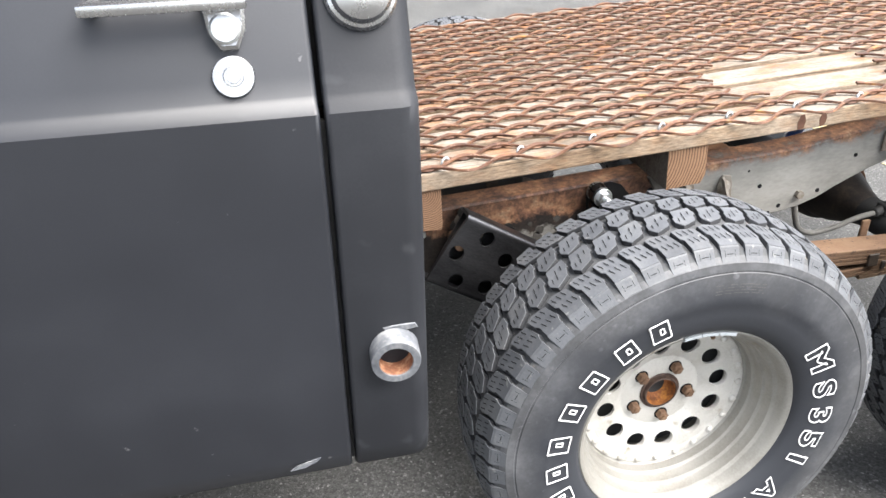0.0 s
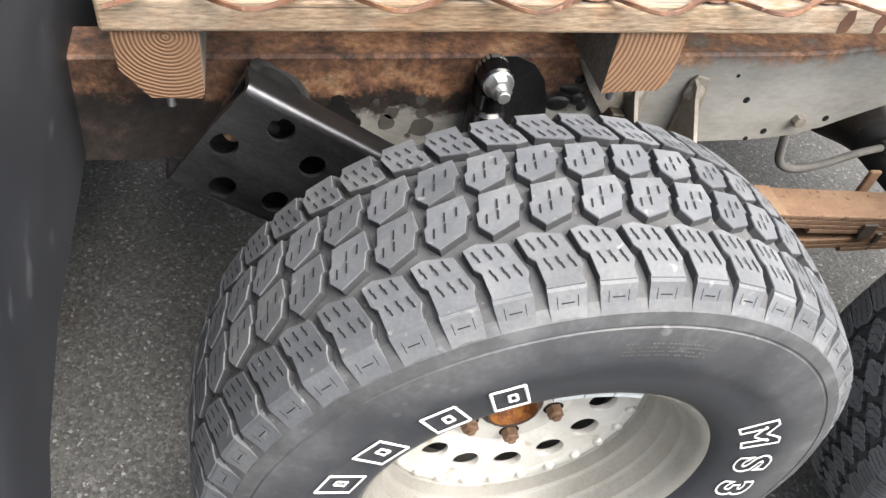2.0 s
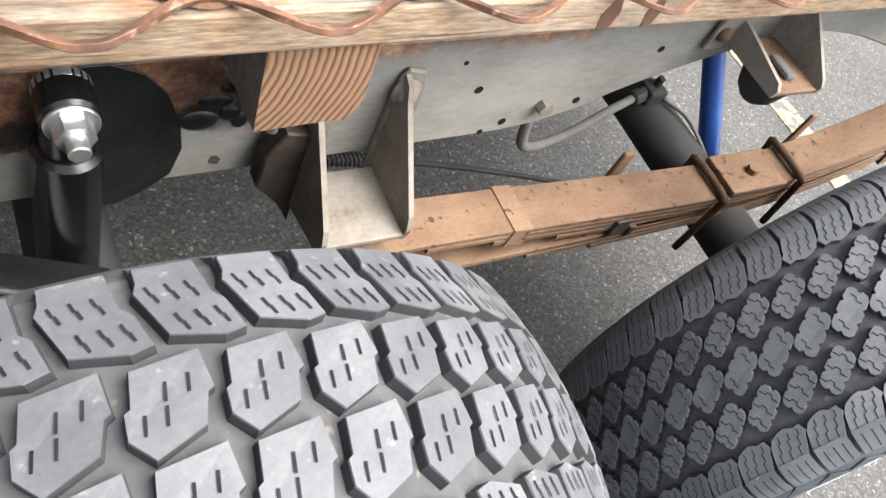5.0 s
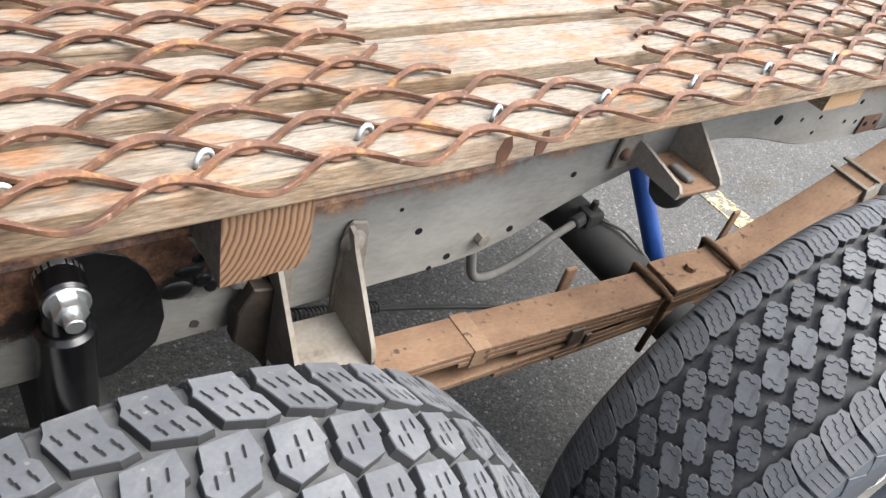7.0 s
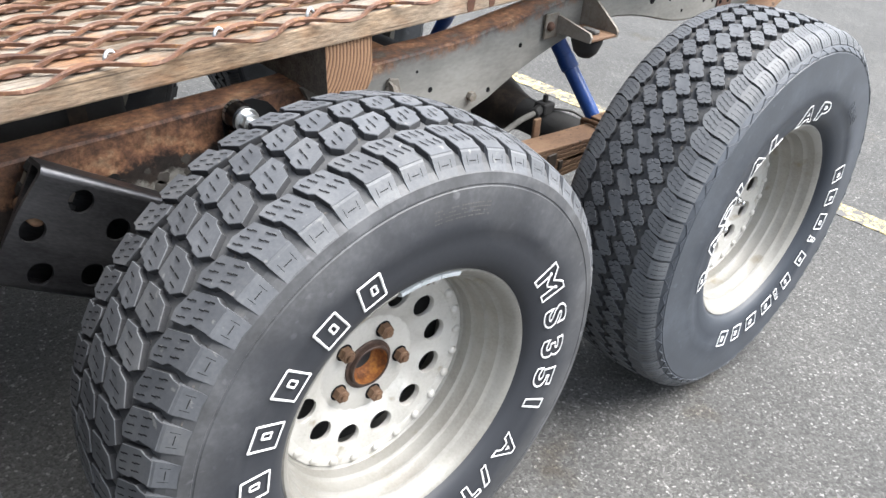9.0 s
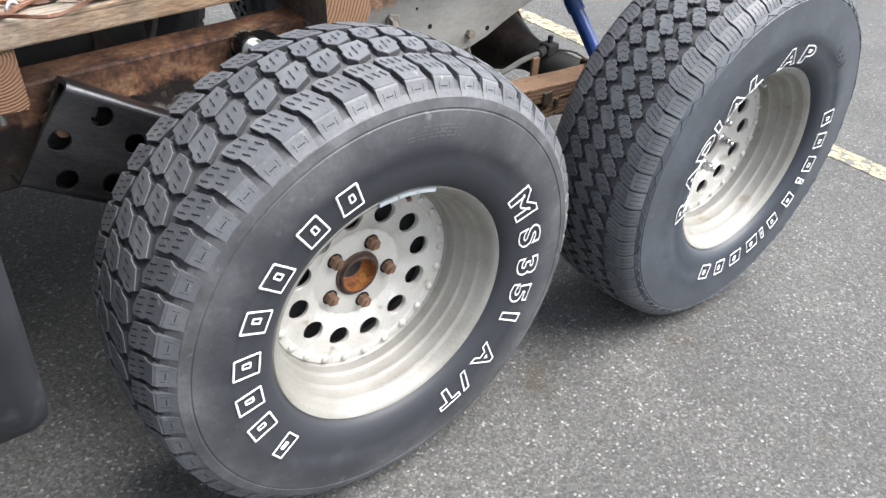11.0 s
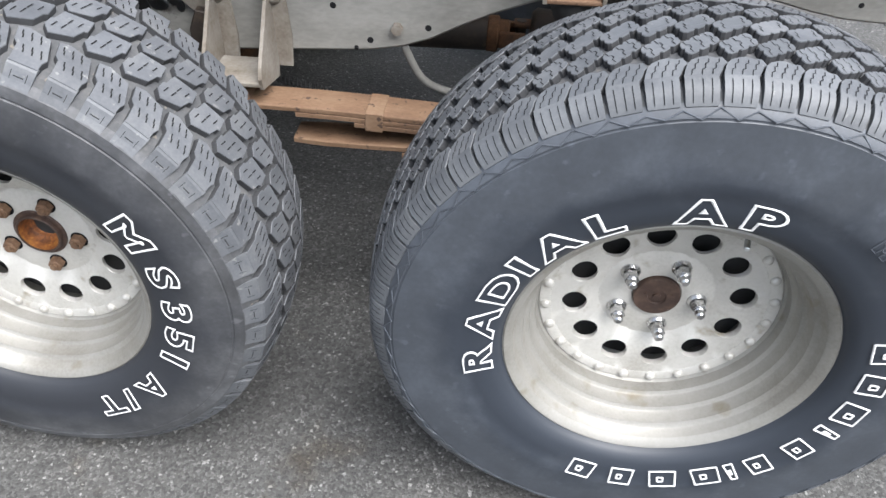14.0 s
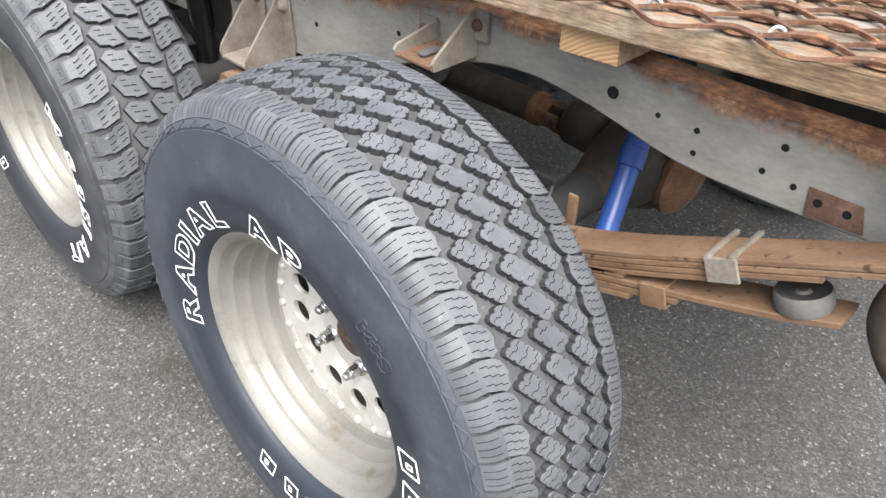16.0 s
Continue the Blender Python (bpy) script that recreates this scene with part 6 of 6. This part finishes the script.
# ---------------------------------------------------------------- bump stop bracket on the rail
bs = thing("bump_stop_bracket", None, "rusty grey bump stop bracket with black rubber under it", "bracket")
for x in (0.735, 0.822):
    bm = bmesh.new()
    up = 0.758 if x < 0.78 else 0.800
    o = [(0.358, up), (0.342, up), (0.262, 0.742), (0.256, 0.734), (0.258, 0.722), (0.358, 0.722)]
    prism(bm, o, 0.006)
    bmesh.ops.transform(bm, matrix=Matrix.Translation((x, 0, 0)) @ Matrix(((0, 1, 0, 0), (1, 0, 0, 0), (0, 0, 1, 0), (0, 0, 0, 1))), verts=bm.verts)
    part("gusset", bm, BRACKET_GREY, bs)
    bm = bmesh.new()
    s = -1 if x < 0.78 else 1
    z_ = 0.778 if s > 0 else 0.738
    box(bm, (x + (0 if s > 0 else -0.036), 0.350, z_ - 0.026), (x + (0.032 if s > 0 else 0.006), 0.356, z_ + 0.026), 0.002)
    part("ear", bm, BRACKET_GREY, bs)
    bm = bmesh.new()
    rev(bm, [(0.010, 0.0), (0.010, -0.003), (0.007, -0.008), (0, -0.009)], 12, pose(x + (0.012 if s > 0 else -0.022), 0.350, z_))
    part("rivet", bm, DARK_RUST, bs, "", True)
bm = bmesh.new()
box(bm, (0.738, 0.258, 0.722), (0.824, 0.35, 0.729), 0.002)
part("shelf", bm, SPRING_RUST, bs)
bm = bmesh.new()
box(bm, (0.772, 0.275, 0.729), (0.790, 0.315, 0.738), 0.004)
part("stud_plate", bm, GREY_RUBBER, bs)
bm = bmesh.new()
rev(bm, [(0.0, 0.0), (0.033, 0.0), (0.034, 0.012), (0.026, 0.034), (0.015, 0.045), (0, 0.047)], 28, pose(0.780, 0.300, 0.722, -90, 0, 0))
sharp(part("rubber", bm, BLACK_RUBBER, bs, "black rubber bump stop"), 40)

# ---------------------------------------------------------------- axles, shaft, shocks, hoses
for x, z in ((0.0, 0.400), (0.942, 0.426)):
    ax = thing("axle", None, "black axle tube with rusty centre casing", "axle", stand=Matrix())
    bm = bmesh.new()
    rod(bm, (x, 0.10, z), (x, 1.5, z), 0.045, 28)
    part("axle_tube", bm, BLACK_RUBBER, ax, "black axle tube", True)
    bm = bmesh.new()
    bmesh.ops.create_uvsphere(bm, u_segments=24, v_segments=16, radius=1, matrix=Matrix.Translation((x + 0.01, 0.80, z - 0.01)) @ Matrix.Diagonal((0.105, 0.11, 0.105, 1)))
    for s in (-1, 1):
        rev(bm, [(0.045, -0.22), (0.055, -0.18), (0.085, -0.10), (0.10, 0.0)], 24, Matrix.Translation((x, 0.80, z)) @ pose(0, 0, 0, 0, 0, 0 if s < 0 else 180))
    rod(bm, (x - 0.10, 0.80, z), (x - 0.20, 0.80, z + 0.005), 0.055, 20, 0.01)
    part("differential", bm, GREASE, ax, "greasy black differential casing", True)
    bm = bmesh.new()
    rev(bm, [(0.078, -0.02), (0.088, 0.0), (0.088, 0.012), (0.07, 0.03), (0.04, 0.042), (0, 0.046)], 28, Matrix.Translation((x + 0.085, 0.80, z - 0.01)) @ pose(0, 0, 0, 0, 0, -90))
    sharp(part("rear_cover", bm, DIFF_BROWN, ax, "rusty brown differential cover"), 40)
ds = thing("drive_shaft", None, "greasy black drive shaft with rusty universal joint between the axles", "drive shaft", stand=Matrix())
SHAFT_A, SHAFT_B = Vector((0.22, 0.79, 0.405)), Vector((0.66, 0.79, 0.425))
bm = bmesh.new()
rod(bm, SHAFT_A, SHAFT_B, 0.038, 28, 0.006)
sharp(part("shaft_tube", bm, GREASE, ds), 40)
bm = bmesh.new()
for t_, r_, w_ in ((1.0, 0.040, 0.014), (1.04, 0.032, 0.02)):
    c_ = SHAFT_A.lerp(SHAFT_B, t_)
    rod(bm, c_ - Vector((w_, 0, 0)), c_ + Vector((w_, 0, 0)), r_, 24, 0.004)
for sgn in (-1, 1):
    box(bm, (0.675, 0.79 + sgn * 0.030 - 0.007, 0.408), (0.735, 0.79 + sgn * 0.030 + 0.007, 0.444), 0.005)
    box(bm, (0.705, 0.772, 0.426 + sgn * 0.028 - 0.006), (0.772, 0.808, 0.426 + sgn * 0.028 + 0.006), 0.005)
sharp(part("yoke", bm, DIFF_BROWN, ds, "rusty brown forged yokes"), 40)
bm = bmesh.new()
rod(bm, (0.722, 0.752, 0.426), (0.722, 0.828, 0.426), 0.012, 14, 0.003)
rod(bm, (0.722, 0.79, 0.390), (0.722, 0.79, 0.462), 0.012, 14, 0.003)
sharp(part("joint_cross", bm, GREASE, ds), 40)
bm = bmesh.new()
rod(bm, (0.765, 0.79, 0.426), (0.790, 0.79, 0.426), 0.045, 24, 0.006)
sharp(part("pinion_flange", bm, GREASE, ds), 40)

for s in (1, -1):
    bl = thing("shock_absorber", None, "blue shock absorber between rail and rear axle", "shock absorber", "blue shock absorbers")
    top, low = Vector((1.005, 0.79 - 0.115 * s, 0.720)), Vector((1.078, 0.79 - 0.395 * s, 0.345))
    bm = bmesh.new()
    rod(bm, top, top + (low - top) * 0.5, 0.0225, 28, 0.004)
    rod(bm, top + (low - top) * 0.42, top + (low - top) * 0.50, 0.0240, 28, 0.002)
    sharp(part("dust_tube", bm, BLUE_PAINT, bl), 40)
    bm = bmesh.new()
    rod(bm, top + (low - top) * 0.48, low, 0.0198, 28, 0.004)
    sharp(part("lower_tube", bm, BLUE_PAINT, bl), 40)

hs_ = thing("brake_hose", None, "grey rubber brake hose looping from rail to axle", "hose")
bm = bmesh.new()
pipe(bm, smooth_line([(0.510, 0.372, 0.600), (0.515, 0.374, 0.575), (0.545, 0.385, 0.515), (0.605, 0.405, 0.482), (0.69, 0.43, 0.472), (0.78, 0.46, 0.472), (0.865, 0.49, 0.462)], 6), 0.0074, 10)
part("hose", bm, GREY_HOSE, hs_, "", True)
bm = bmesh.new()
rod(bm, (0.86, 0.488, 0.462), (0.895, 0.497, 0.466), 0.013, 10, 0.003)
box(bm, (0.888, 0.478, 0.450), (0.93, 0.516, 0.482), 0.006)
rod(bm, (0.91, 0.497, 0.48), (0.91, 0.497, 0.50), 0.007, 8, 0.001)
part("fitting", bm, BLACK_RUBBER, hs_)
bm = bmesh.new()
pipe(bm, smooth_line([(0.925, 0.48, 0.465), (0.945, 0.44, 0.468), (0.95, 0.40, 0.462), (0.965, 0.36, 0.44)], 6), 0.0032, 8)
part("brake_line", bm, GREY_HOSE, hs_, "", True)

cb = thing("brake_cable", None, "thin spring-wrapped cable under the frame", "cable")
bm = bmesh.new()
pipe(bm, smooth_line([(0.20, 0.42, 0.50), (0.42, 0.45, 0.42), (0.62, 0.44, 0.37), (0.85, 0.40, 0.33), (0.95, 0.38, 0.34)], 8), 0.0045, 8)
part("cable", bm, BLACK_RUBBER, cb, "", True)
bm = bmesh.new()
pts = []
for i in range(241):
    t = i / 240
    p = Vector((0.22 + 0.22 * t, 0.422 + 0.03 * t, 0.495 - 0.078 * t))
    a = 2 * math.pi * 30 * t
    pts.append(p + Vector((0, 0.0085 * math.cos(a), 0.0085 * math.sin(a))))
pipe(bm, pts, 0.0018, 5)
part("coil", bm, BLACK_RUBBER, cb)
